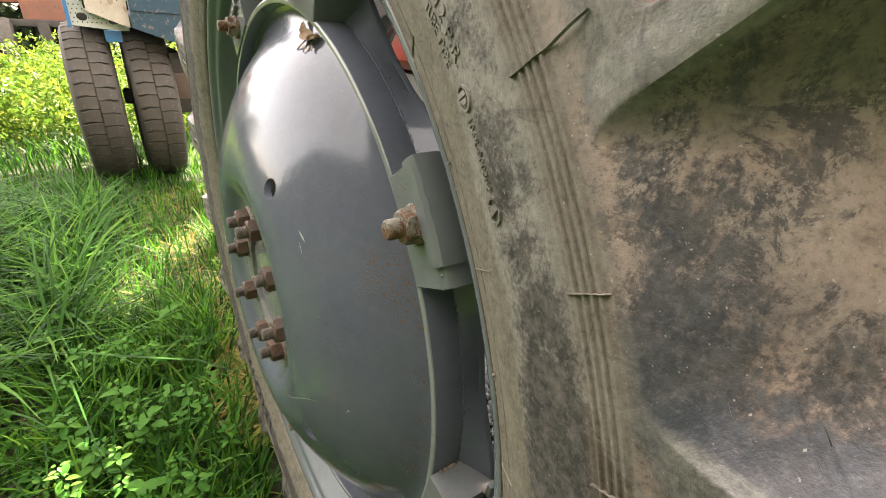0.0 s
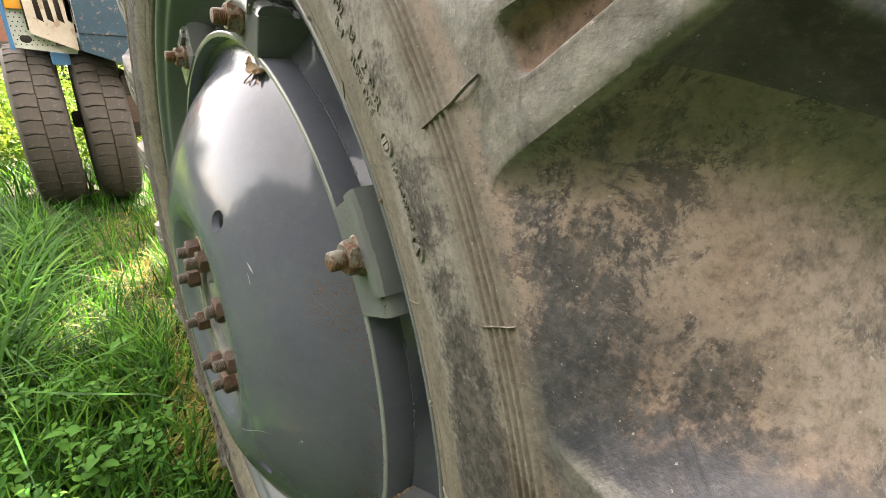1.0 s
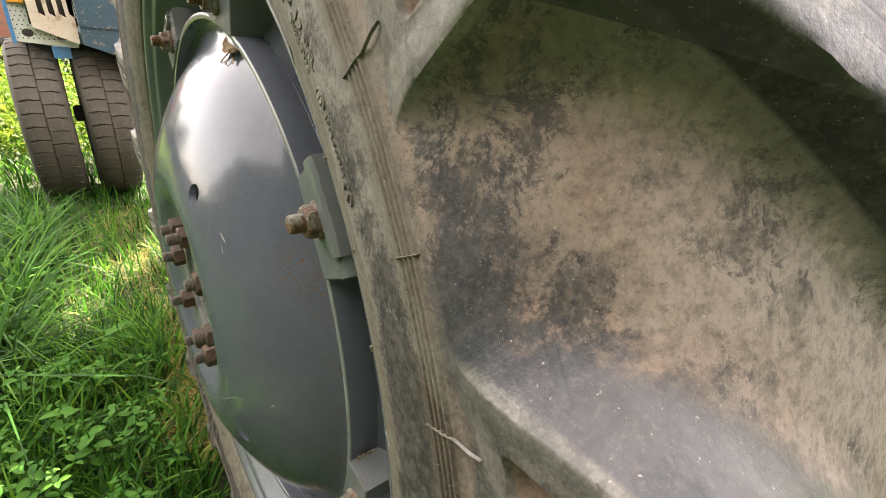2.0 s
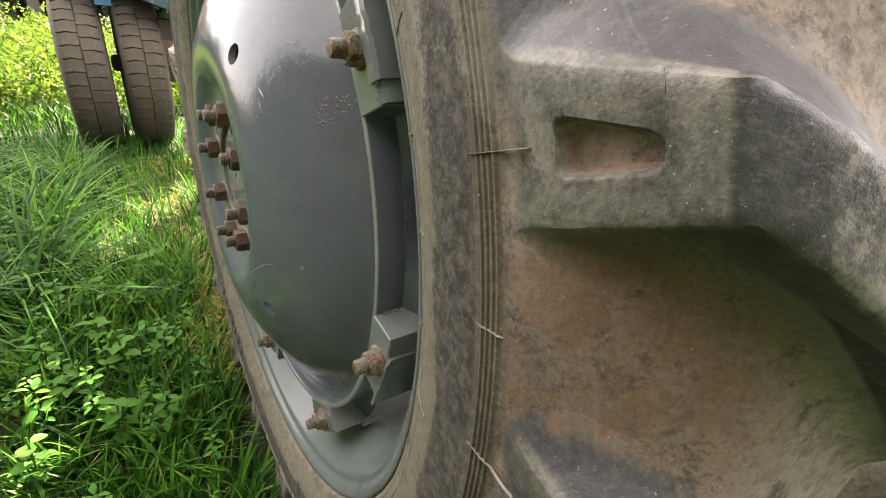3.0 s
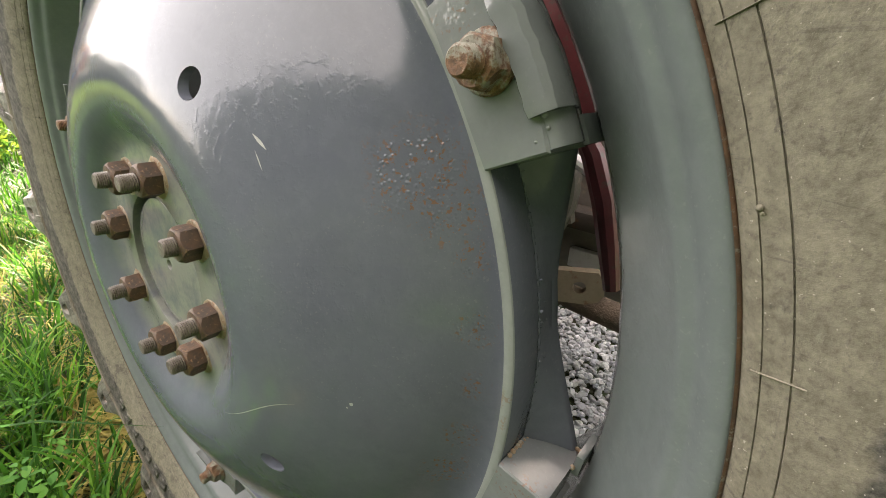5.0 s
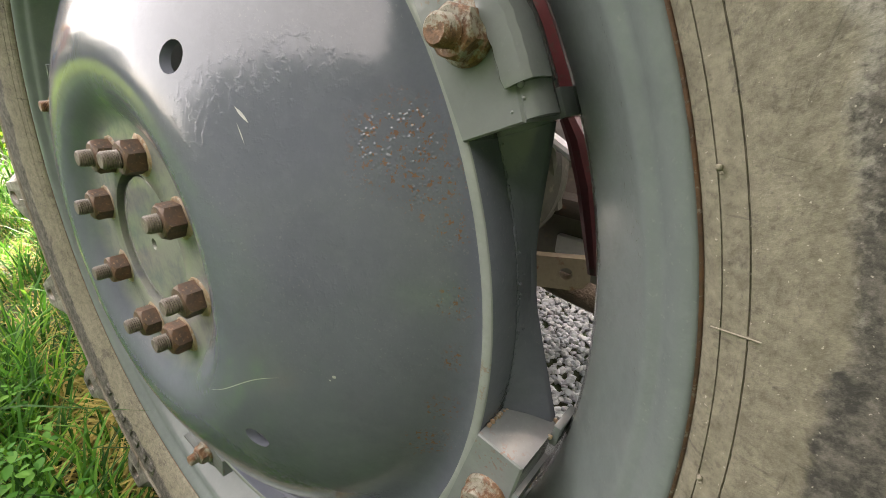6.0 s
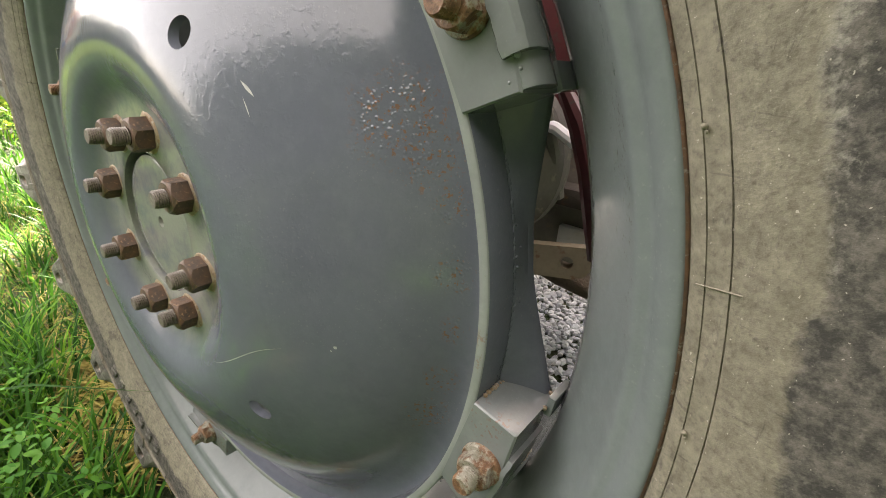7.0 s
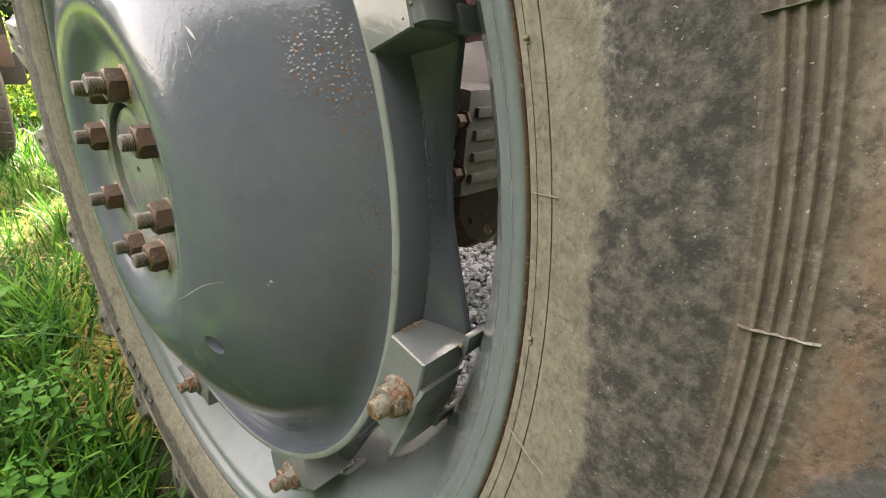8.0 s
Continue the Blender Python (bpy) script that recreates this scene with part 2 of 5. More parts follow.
def make_rubber(name):
    """Weathered tractor tyre: grey dust on all that stands proud, dried brown mud in the gaps, black scuffed shoulder."""
    p = Mat(name, 0.7, 0.0, 0.2)
    r, xyz = p.radius()
    proud = p.math("ABSOLUTE", p.math("SUBTRACT", xyz.outputs["X"], 0.265))     # distance from the middle plane
    grain = p.noise(330.0, 4, 0.7)
    fine = p.noise(95.0, 6, 0.75)
    mid = p.noise(24.0, 7, 0.72, distort=0.6)
    large = p.noise(6.5, 5, 0.62, distort=0.5)
    blot = p.noise(11.0, 8, 0.74, stretch=(1.0, 1.5, 1.0), distort=0.35)
    # angle counted from bar to bar, in degrees
    turn = p.math("MULTIPLY", p.math("ARCTAN2", xyz.outputs["Z"], xyz.outputs["Y"]), 180.0 / math.pi)
    past = p.math("FLOORED_MODULO", p.math("SUBTRACT", turn, p.math("ADD", 165.0, p.range(r, 0.700, 0.760, 0.0, 5.0))), 360.0 / 21)
    grit = p.math("ADD", p.math("MULTIPLY", p.math("SUBTRACT", fine, 0.5), 0.28), p.math("MULTIPLY", p.math("SUBTRACT", grain, 0.5), 0.22))
    pocket = p.math("MULTIPLY", p.math("MULTIPLY", p.range(past, 13.2, 13.5), p.range(past, 16.0, 16.3, 1.0, 0.0)), p.range(r, 0.707, 0.710, 1.0, 0.0))

    def patch(deg, rad, size):
        """A patch with a ragged edge round one place of the tyre."""
        d = p.n.new("ShaderNodeVectorMath")
        d.operation = "DISTANCE"
        d.inputs[1].default_value = ring_pt(0.055, rad, deg)
        p.l.new(p.co, d.inputs[0])
        ragged = p.math("ADD", d.outputs["Value"], p.math("MULTIPLY", p.math("SUBTRACT", mid, 0.5), size * 0.5))
        return p.range(ragged, size * 0.45, size * 1.1, 1.0, 0.0)

    dusty, dark_patch, rubbed = patch(140.0, 0.585, 0.215), patch(192.0, 0.605, 0.20), patch(152.0, 0.655, 0.020)
    # dark patches in the gaps: bare rubber, and shade below bars put into colour
    for deg, rad, size in ((163.5, 0.695, 0.060), (158.2, 0.668, 0.055), (155.8, 0.640, 0.028), (194.0, 0.655, 0.110)):
        rubbed = p.math("MAXIMUM", rubbed, patch(deg, rad, size))
    rubbed = p.math("MULTIPLY", rubbed, 0.125)
    # side wall and shoulder face: grey dust, worn through to charcoal
    wall = p.mix(p.range(fine, 0.38, 0.62), (0.160, 0.153, 0.132), (0.252, 0.240, 0.208))
    bare = p.math("ADD", p.math("MULTIPLY", large, 0.55), p.math("MULTIPLY", mid, 0.45))
    zone = p.math("MULTIPLY", p.range(p.math("ABSOLUTE", p.math("SUBTRACT", r, 0.578)), 0.010, 0.030, 1.0, 0.0), 0.21)
    # wall darker round one place low on the tyre, less dark higher up
    low = p.math("SUBTRACT", p.math("MULTIPLY", dark_patch, 0.10), p.math("MULTIPLY", dusty, 0.20))
    zone = p.math("ADD", zone, low)
    worn = p.range(p.math("ADD", p.math("ADD", bare, zone), grit), 0.47, 0.57)
    char = p.mix(p.range(fine, 0.42, 0.62), (0.030, 0.029, 0.027), (0.100, 0.092, 0.080))
    wall = p.mix(p.math("MULTIPLY", worn, 0.95), wall, char)
    # pale dust at the bead, with a broken outer edge
    edge = p.math("ADD", r, p.math("ADD", p.math("MULTIPLY", p.math("SUBTRACT", large, 0.5), 0.036), p.math("MULTIPLY", p.math("SUBTRACT", mid, 0.5), 0.024)))
    pale = p.range(edge, 0.5505, 0.5550, 1.0, 0.0)
    dust = p.mix(p.range(fine, 0.38, 0.64), (0.122, 0.112, 0.084), (0.186, 0.170, 0.130))
    dust = p.mix(p.math("MULTIPLY", p.range(p.math("ADD", mid, grit), 0.56, 0.66), 0.7), dust, (0.070, 0.066, 0.058))
    wall = p.mix(p.math("MULTIPLY", pale, 0.95), wall, dust)
    less = p.range(p.random(), 0.0, 1.0, 0.35, 0.75)          # some bars carry less dust
    wall = p.mix(p.math("MULTIPLY", p.range(r, 0.614, 0.635), p.math("MULTIPLY", less, p.range(mid, 0.30, 0.60, 0.45, 1.0))), wall, char)
    # brown dirt lying between the moulded ribs
    ring = p.range(p.math("ABSOLUTE", p.math("SUBTRACT", r, 0.6095)), 0.0085, 0.016, 1.0, 0.0)
    wave = p.math("SINE", p.math("MULTIPLY", p.math("SUBTRACT", r, 0.6018), 2 * math.pi / 0.0043))
    rib = p.mix(p.range(wave, 0.1, 0.9), (0.092, 0.070, 0.051), (0.150, 0.122, 0.090))
    wall = p.mix(p.math("MULTIPLY", ring, p.range(mid, 0.32, 0.58, 0.25, 0.65)), wall, rib)
    wall = p.mix(p.math("MULTIPLY", p.math("MULTIPLY", dark_patch, 0.65), p.range(r, 0.580, 0.600)), wall, char)
    scored = p.math("MAXIMUM", p.noise(26.0, 5, 0.7, 0.60, 0.68, stretch=(1.0, 0.5, 5.0), distort=0.8), p.noise(26.0, 5, 0.7, 0.61, 0.69, stretch=(1.0, 5.0, 0.6), distort=0.8))
    wall = p.mix(p.math("MULTIPLY", scored, 0.5), wall, char)
    # gaps between the bars: red-brown and grey dried mud, rubbed off in dark scars
    mud = p.mix(p.range(p.noise(10.0, 4, 0.6), 0.35, 0.65), (0.222, 0.150, 0.112), (0.296, 0.243, 0.203))
    # grey mud near the tread, paler for the skylight put into its colour
    mud = p.mix(p.range(r, 0.690, 0.735, 0.0, 0.8), mud, (0.300, 0.266, 0.243))
    mud = p.mix(p.math("MULTIPLY", p.range(fine, 0.46, 0.60), 0.45), mud, (0.075, 0.058, 0.044))
    rub = p.math("ADD", p.math("ADD", p.math("MULTIPLY", large, 0.35), p.math("MULTIPLY", blot, 0.65)), p.math("ADD", rubbed, grit))
    dark = p.mix(p.range(fine, 0.40, 0.64), (0.030, 0.030, 0.032), (0.092, 0.084, 0.077))
    mud = p.mix(p.math("MULTIPLY", p.range(rub, 0.550, 0.615), 0.92), mud, dark)
    speck = p.math("MULTIPLY", p.noise(48.0, 9, 0.82, 0.515, 0.555, distort=0.4), p.range(blot, 0.44, 0.54))
    mud = p.mix(p.math("MULTIPLY", speck, 0.8), mud, dark)
    mud = p.mix(p.math("MULTIPLY", p.noise(30.0, 7, 0.75, 0.58, 0.66, stretch=(1.0, 2.4, 0.8), distort=0.6), 0.35), mud, (0.36, 0.265, 0.19))
    # dark brown dirt, and the shade under the bar above put into colour
    under_bar = p.math("MAXIMUM", patch(172.0, 0.690, 0.105), patch(174.0, 0.640, 0.060))
    mud = p.mix(p.math("MULTIPLY", under_bar, p.range(blot, 0.36, 0.58, 0.92, 0.40)), mud, p.mix(p.range(fine, 0.40, 0.62), (0.070, 0.037, 0.023), (0.172, 0.094, 0.056)))
    mud = p.mix(p.math("MULTIPLY", p.math("MULTIPLY", patch(158.3, 0.668, 0.060), p.range(blot, 0.40, 0.52)), 0.75), mud, dark)
    # sides of the bars: rubbed bare, black with the sky's blue sheen put into the colour, running out into the dirt of
    # the gaps
    floor_r = p.n.new("ShaderNodeValToRGB")
    el = floor_r.color_ramp.elements
    steps = [(0.0, 0.7420), (0.060, 0.7385), (0.089, 0.7335), (0.113, 0.7275), (0.133, 0.7210), (0.150, 0.7140), (0.164, 0.7060), (0.1765, 0.6970), (0.1865, 0.6860), (0.1945, 0.6740), (0.2060, 0.6500), (0.2150, 0.6200)]
    while len(el) < len(steps):
        el.new(0.5)
    for e, (d, rr) in zip(el, steps):
        e.position, e.color = d / 0.215, (rr, rr, rr, 1.0)
    p.l.new(p.math("DIVIDE", proud, 0.215), floor_r.inputs["Fac"])
    height = p.math("SUBTRACT", r, floor_r.outputs["Color"])
    ragged = p.math("ADD", height, p.math("MULTIPLY", p.math("SUBTRACT", blot, 0.5), 0.050))
    bare_side = p.math("MULTIPLY", p.math("MULTIPLY", p.range(ragged, 0.001, 0.011), p.range(past, 3.0, 8.0, 0.45, 1.0)), p.math("SUBTRACT", 1.0, pocket))
    mud = p.mix(p.math("MULTIPLY", bare_side, 0.9), mud, p.mix(p.range(fine, 0.42, 0.64), (0.021, 0.024, 0.033), (0.052, 0.054, 0.064)))
    c = p.mix(p.math("MAXIMUM", p.range(proud, 0.2130, 0.2150), p.range(p.math("ADD", r, p.math("MULTIPLY", p.math("SUBTRACT", mid, 0.5), 0.012)), 0.6175, 0.6235, 1.0, 0.0)), mud, wall)
    # shoulder edge black, running surface scuffed pale
    side = p.math("ADD", r, p.math("MULTIPLY", p.math("SUBTRACT", mid, 0.5), 0.020))
    black = p.mix(p.range(fine, 0.42, 0.64), (0.016, 0.017, 0.020), (0.052, 0.050, 0.050))
    tread_top = p.range(p.math("SUBTRACT", r, p.math("MULTIPLY", p.math("SUBTRACT", xyz.outputs["X"], 0.05), 0.18)), 0.7222, 0.7248)
    c = p.mix(tread_top, c, black)
    bar = p.math("SUBTRACT", side, p.math("MULTIPLY", p.math("SUBTRACT", xyz.outputs["X"], 0.05), 0.18))
    scuffed = p.math("MULTIPLY", p.range(bar, 0.7375, 0.7405), p.range(p.math("ADD", p.math("ADD", p.math("MULTIPLY", mid, 0.6), p.math("MULTIPLY", large, 0.4)), p.math("MULTIPLY", grit, 0.8)), 0.48, 0.54))
    scuff = p.mix(p.range(fine, 0.40, 0.60), (0.046, 0.044, 0.046), (0.180, 0.162, 0.150))
    c = p.mix(p.math("MULTIPLY", p.math("MULTIPLY", scuffed, tread_top), 0.95), c, scuff)
    c = p.mix(p.math("MULTIPLY", p.range(grain, 0.52, 0.66), 0.30), c, (0.030, 0.028, 0.026))
    c = p.mix(p.math("MULTIPLY", p.range(grain, 0.46, 0.34), 0.09), c, (0.38, 0.345, 0.31))
    c = p.mix(p.math("MULTIPLY", p.noise(520.0, 2, 0.5, 0.71, 0.75), 0.6), c, (0.40, 0.37, 0.32))
    p.color(c)
    p.rough(p.math("SUBTRACT", p.range(mid, 0.3, 0.7, 0.60, 0.92), p.math("MULTIPLY", bare_side, 0.28)))
    p.put(p.math("ADD", 0.2, p.math("MULTIPLY", bare_side, 0.5)), p.b.inputs["Specular IOR Level"])
    p.bump(mid, 0.22, 0.003)
    p.bump(fine, 0.25, 0.0016)
    p.bump(grain, 0.35, 0.0008)
    return p.m


RUBBER = make_rubber("tyre_rubber")


def plain(name, a, b, rough=0.6, metal=0.0, scale=12.0, bump=0.2, dist=0.002, spot=None):
    p = Mat(name, rough, metal)
    c = p.mix(p.noise(scale, 5, 0.65, 0.32, 0.68), a, b)
    if spot:
        c = p.mix(p.noise(scale * 3.1, 4, 0.65, 0.58, 0.66), c, spot)
    c = p.mix(p.math("MULTIPLY", p.noise(scale * 12, 3, 0.6, 0.5, 0.75), 0.4), c, tuple(v * 0.6 for v in a))
    p.color(c)
    p.rough(p.range(p.noise(scale * 0.8, 3), 0.3, 0.7, max(0.05, rough - 0.12), min(1.0, rough + 0.12)))
    p.bump(p.noise(scale * 9, 4, 0.65), bump, dist)
    return p.m


TEAL = plain("chipped_teal_paint", (0.030, 0.075, 0.105), (0.020, 0.050, 0.070), 0.45, 0.0, 9.0, 0.2, 0.002, (0.19, 0.15, 0.13))
CREAM = plain("aged_cream_paint", (0.50, 0.44, 0.35), (0.40, 0.34, 0.26), 0.5, 0.0, 5.0, 0.15, 0.002, (0.30, 0.22, 0.15))
PALE = plain("pale_green_white_paint", (0.50, 0.52, 0.45), (0.42, 0.45, 0.40), 0.5, 0.0, 8.0)
BLUE = plain("bright_blue_paint", (0.07, 0.22, 0.42), (0.05, 0.17, 0.34), 0.4, 0.0, 8.0)
ORANGE = plain("orange_paint", (0.70, 0.33, 0.03), (0.60, 0.26, 0.03), 0.45, 0.0, 8.0)
RED = plain("tractor_red_paint", (0.30, 0.030, 0.028), (0.22, 0.025, 0.022), 0.4, 0.0, 9.0, 0.15, 0.002, (0.12, 0.07, 0.05))
MAROON = plain("dark_red_paint", (0.085, 0.014, 0.018), (0.055, 0.012, 0.014), 0.45, 0.0, 20.0, 0.2, 0.002, (0.05, 0.03, 0.025))
CAST = plain("oily_cast_iron", (0.205, 0.190, 0.170), (0.115, 0.104, 0.092), 0.6, 0.1, 7.0, 0.4, 0.004, (0.20, 0.17, 0.13))
BEAM = plain("dusty_khaki_steel", (0.235, 0.200, 0.145), (0.165, 0.135, 0.095), 0.6, 0.1, 10.0, 0.3, 0.003, (0.15, 0.08, 0.045))
DARK = plain("dark_undercarriage", (0.030, 0.026, 0.022), (0.050, 0.040, 0.032), 0.7, 0.0, 9.0, 0.4, 0.004, (0.09, 0.05, 0.03))
BROWN_DIRT = plain("crusted_brown_dirt", (0.120, 0.088, 0.062), (0.070, 0.052, 0.038), 0.9, 0.0, 22.0, 0.8, 0.005, (0.19, 0.15, 0.11))
GREY_CAST = plain("grey_brake_casting", (0.115, 0.110, 0.104), (0.075, 0.071, 0.067), 0.65, 0.1, 14.0, 0.4, 0.003, (0.16, 0.145, 0.125))
WHITE = plain("white_sheet", (0.62, 0.63, 0.66), (0.52, 0.54, 0.58), 0.4, 0.0, 6.0)
BROWN_RED = plain("rusty_red_sheet", (0.22, 0.075, 0.045), (0.14, 0.060, 0.040), 0.65, 0.0, 5.0, 0.3, 0.004, (0.10, 0.06, 0.04))
TRUCK_RUBBER = plain("worn_truck_rubber", (0.046, 0.042, 0.036), (0.080, 0.067, 0.050), 0.8, 0.0, 9.0, 0.5, 0.004, (0.12, 0.095, 0.072))


def make_soil():
    p = Mat("soil", 0.95)
    c = p.mix(p.noise(1.3, 4, 0.6, 0.35, 0.65), (0.026, 0.030, 0.012), (0.050, 0.042, 0.022))
    c = p.mix(p.noise(16.0, 5, 0.7, 0.35, 0.60), c, (0.022, 0.042, 0.010))
    c = p.mix(p.noise(60.0, 4, 0.7, 0.60, 0.72), c, (0.13, 0.11, 0.05))
    p.color(c)
    p.bump(p.noise(28.0, 5, 0.7), 0.8, 0.03)
    return p.m


SOIL = make_soil()


def make_leaf(name, colours, trans=0.45, rough=0.45):
    """Leaves and blades: gloss over a diffuse and a translucent layer; hue changes from blade to blade."""
    p = Mat(name, rough, 0.0, 0.12)
    ramp = p.n.new("ShaderNodeValToRGB")
    el = ramp.color_ramp.elements
    while len(el) < len(colours):
        el.new(0.5)
    for i, cc in enumerate(colours):
        el[i].position = i / (len(colours) - 1)
        el[i].color = (*cc, 1.0)
    p.l.new(p.island(), ramp.inputs["Fac"])
    c = p.mix(p.math("MULTIPLY", p.noise(2.2, 2, 0.5, 0.35, 0.7), 0.5), ramp.outputs["Color"], colours[0])
    p.color(c)
    tr = p.n.new("ShaderNodeBsdfTranslucent")
    p.l.new(c, tr.inputs["Color"])
    mx = p.n.new("ShaderNodeMixShader")
    mx.inputs[0].default_value = trans
    p.l.new(p.b.outputs[0], mx.inputs[1])
    p.l.new(tr.outputs[0], mx.inputs[2])
    p.l.new(mx.outputs[0], p.n["Material Output"].inputs["Surface"])
    return p.m


GRASS = make_leaf("grass_blade", [(0.010, 0.040, 0.006), (0.026, 0.100, 0.011), (0.054, 0.182, 0.017), (0.135, 0.300, 0.028)], 0.40, 0.5)
WEED = make_leaf("weed_leaf", [(0.030, 0.125, 0.015), (0.056, 0.180, 0.022), (0.100, 0.245, 0.030)], 0.42)
# yellower leaf: the sunlight behind the truck is put into its colour
SUNNY_LEAF = make_leaf("sunlit_weed_leaf", [(0.045, 0.105, 0.012), (0.095, 0.165, 0.018), (0.185, 0.225, 0.028)], 0.4, 0.6)
STRAW = make_leaf("dry_straw", [(0.24, 0.20, 0.055), (0.32, 0.27, 0.08), (0.18, 0.20, 0.05)], 0.3, 0.6)
TREE_LEAF = make_leaf("tree_leaf", [(0.026, 0.044, 0.024), (0.040, 0.062, 0.030), (0.056, 0.084, 0.036)], 0.25, 0.7)


def make_stone():
    p = Mat("crushed_stone", 0.85)
    c = p.mix(p.island(), (0.20, 0.215, 0.235), (0.47, 0.48, 0.49))
    c = p.mix(p.noise(60.0, 4, 0.6, 0.50, 0.75), c, (0.27, 0.265, 0.25))
    p.color(c)
    p.bump(p.noise(150.0, 4, 0.6), 0.4, 0.002)
    return p.m


STONE = make_stone()

# ---- ground ----


def ground_z(x, y):
    """Height of the soil: gently uneven, with a heap of crushed stone on the far side of the tractor."""
    z = 0.035 * noise.noise(Vector((x * 0.7, y * 0.7, 3.1))) + 0.012 * noise.noise(Vector((x * 3.1, y * 3.1, 7.7)))
    heap = max(0.0, min(1.0, (x - 0.55) / 0.5))
    heap = heap * heap * (3 - 2 * heap)
    fall = max(0.0, min(1.0, (y - 1.8) / 2.0))
    z -= 0.11 * fall * fall * (3 - 2 * fall)
    return z + 0.12 * heap * max(0.0, 1 - max(0.0, x - 2.2) / 2.5)


def build_ground():
    near = np.concatenate([np.linspace(-6, 6, 97)])
    xs = [-900.0, -300.0, -90.0, -40.0, -20.0, -10.0, *near, 10.0, 20.0, 40.0, 90.0, 300.0, 900.0]
    ys = [-900.0, -300.0, -90.0, -40.0, -20.0, -10.0, *np.linspace(-6, 12, 121), 20.0, 40.0, 90.0, 300.0, 900.0]
    verts = [(x, y, ground_z(x, y) if abs(x) < 12 and abs(y) < 14 else 0.0) for x in xs for y in ys]
    m = len(ys)
    faces = [(i * m + j, (i + 1) * m + j, (i + 1) * m + j + 1, i * m + j + 1) for i in range(len(xs) - 1) for j in range(m - 1)]
    ob = link("ground", mesh_of("ground", verts, faces), SOIL)
    tagged(ob, "uneven brown soil under grass and weeds", "ground", kind="structure")


build_ground()

# ---- the tractor wheel ----
LUG_ANGLE = 13.5                # first clamp and first hub nut; the rest every 45 degrees
tractor = wheel = thing("tractor", (0, 0, 0), "red tractor with grey-green rear wheel and muddy lugged tyre", "tractor")
CENTRE_X = 0.265                # middle plane of the tyre


def mirrored(half):
    return half + [(r, 2 * CENTRE_X - x) for r, x in reversed(half)]


# tyre: (radius, x) from the bead over the shoulder to the middle
def tyre_half():
    h = [(0.478, 0.110), (0.486, 0.092), (0.496, 0.0830), (0.5030, 0.0785), (0.5068, 0.0722), (0.5085, 0.0698), (0.5110, 0.0682), (0.5130, 0.0675), (0.5132, 0.0681), (0.5135, 0.0681), (0.5137, 0.0671),
         (0.5190, 0.0650), (0.5226, 0.0634), (0.52285, 0.0642), (0.5232, 0.0642), (0.52345, 0.0631), (0.532, 0.0594), (0.545, 0.0554), (0.560, 0.0526), (0.575, 0.0510), (0.590, 0.0501), (0.5955, 0.0498)]
    for k in range(4):          # ribs round the side wall
        r0 = 0.6015 + 0.0043 * k
        h += [(r0, 0.0500), (r0 + 0.0009, 0.0491), (r0 + 0.0020, 0.0490), (r0 + 0.0030, 0.0502)]
    h += [(0.625, 0.0515), (0.637, 0.0545), (0.650, 0.0590), (0.662, 0.0640), (0.674, 0.0705), (0.686, 0.0785), (0.697, 0.0885), (0.706, 0.1010),
          (0.714, 0.1150), (0.7210, 0.1320), (0.7275, 0.1520), (0.7335, 0.1760), (0.7385, 0.2050), (0.7420, 0.2450)]
    return h


bm = bmesh.new()
lathe(bm, mirrored(tyre_half()), 252)
tyre = part("tyre", bm, RUBBER, wheel, "weathered black rubber tractor tyre, dusty grey and mud-stained", HUB, sharp=50)

LUGS = 21
PITCH = 360.0 / LUGS
LUG_FIRST = 163.1               # angle of one lug at the shoulder
# lug surface: (radius, x), foot to nose, and half width in degrees
LUG_LINE = [(0.616, 0.0535, 6.2, 5.0), (0.6225, 0.0514, 5.2, 3.5), (0.631, 0.0492, 4.3, 2.75), (0.643, 0.0474, 3.75, 2.45), (0.655, 0.0466, 3.45, 2.35), (0.667, 0.0462, 3.12, 2.22), (0.680, 0.0460, 2.80, 2.08),
            (0.692, 0.0460, 2.50, 1.95), (0.704, 0.0464, 2.25, 1.84), (0.714, 0.0465, 2.00, 1.76), (0.7232, 0.0472, 1.78, 1.70), (0.7288, 0.0520, 1.72, 1.68), (0.7365, 0.0605, 1.72, 1.68), (0.7430, 0.0720, 1.74, 1.70),
            (0.7480, 0.0850, 1.78, 1.74), (0.7530, 0.1000, 1.82, 1.78), (0.7580, 0.1180, 1.85, 1.82), (0.7630, 0.1360, 1.88, 1.85), (0.7675, 0.1540, 1.90, 1.88), (0.7715, 0.1720, 1.92, 1.90), (0.7755, 0.1920, 1.92, 1.90),
            (0.7790, 0.2180, 1.90, 1.90), (0.7812, 0.2370, 1.72, 1.72), (0.7825, 0.2480, 1.35, 1.35), (0.7830, 0.2550, 0.90, 0.90)]


def along(points, n):
    """n points at even steps along a line of points."""
    pts = np.array(points, float)
    d = np.concatenate([[0], np.cumsum(np.linalg.norm(np.diff(pts, axis=0), axis=1))])
    t = np.linspace(0, d[-1], n)
    return [tuple(np.interp(t, d, pts[:, k]) for k in range(2))] if n == 1 else list(zip(np.interp(t, d, pts[:, 0]), np.interp(t, d, pts[:, 1])))


CARCASS = [(0.613, 0.0508)] + [p for p in tyre_half() if p[0] >= 0.624] + [(0.7425, 0.2600)]
SHOULDER = 12                   # the point of LUG_LINE on the shoulder edge


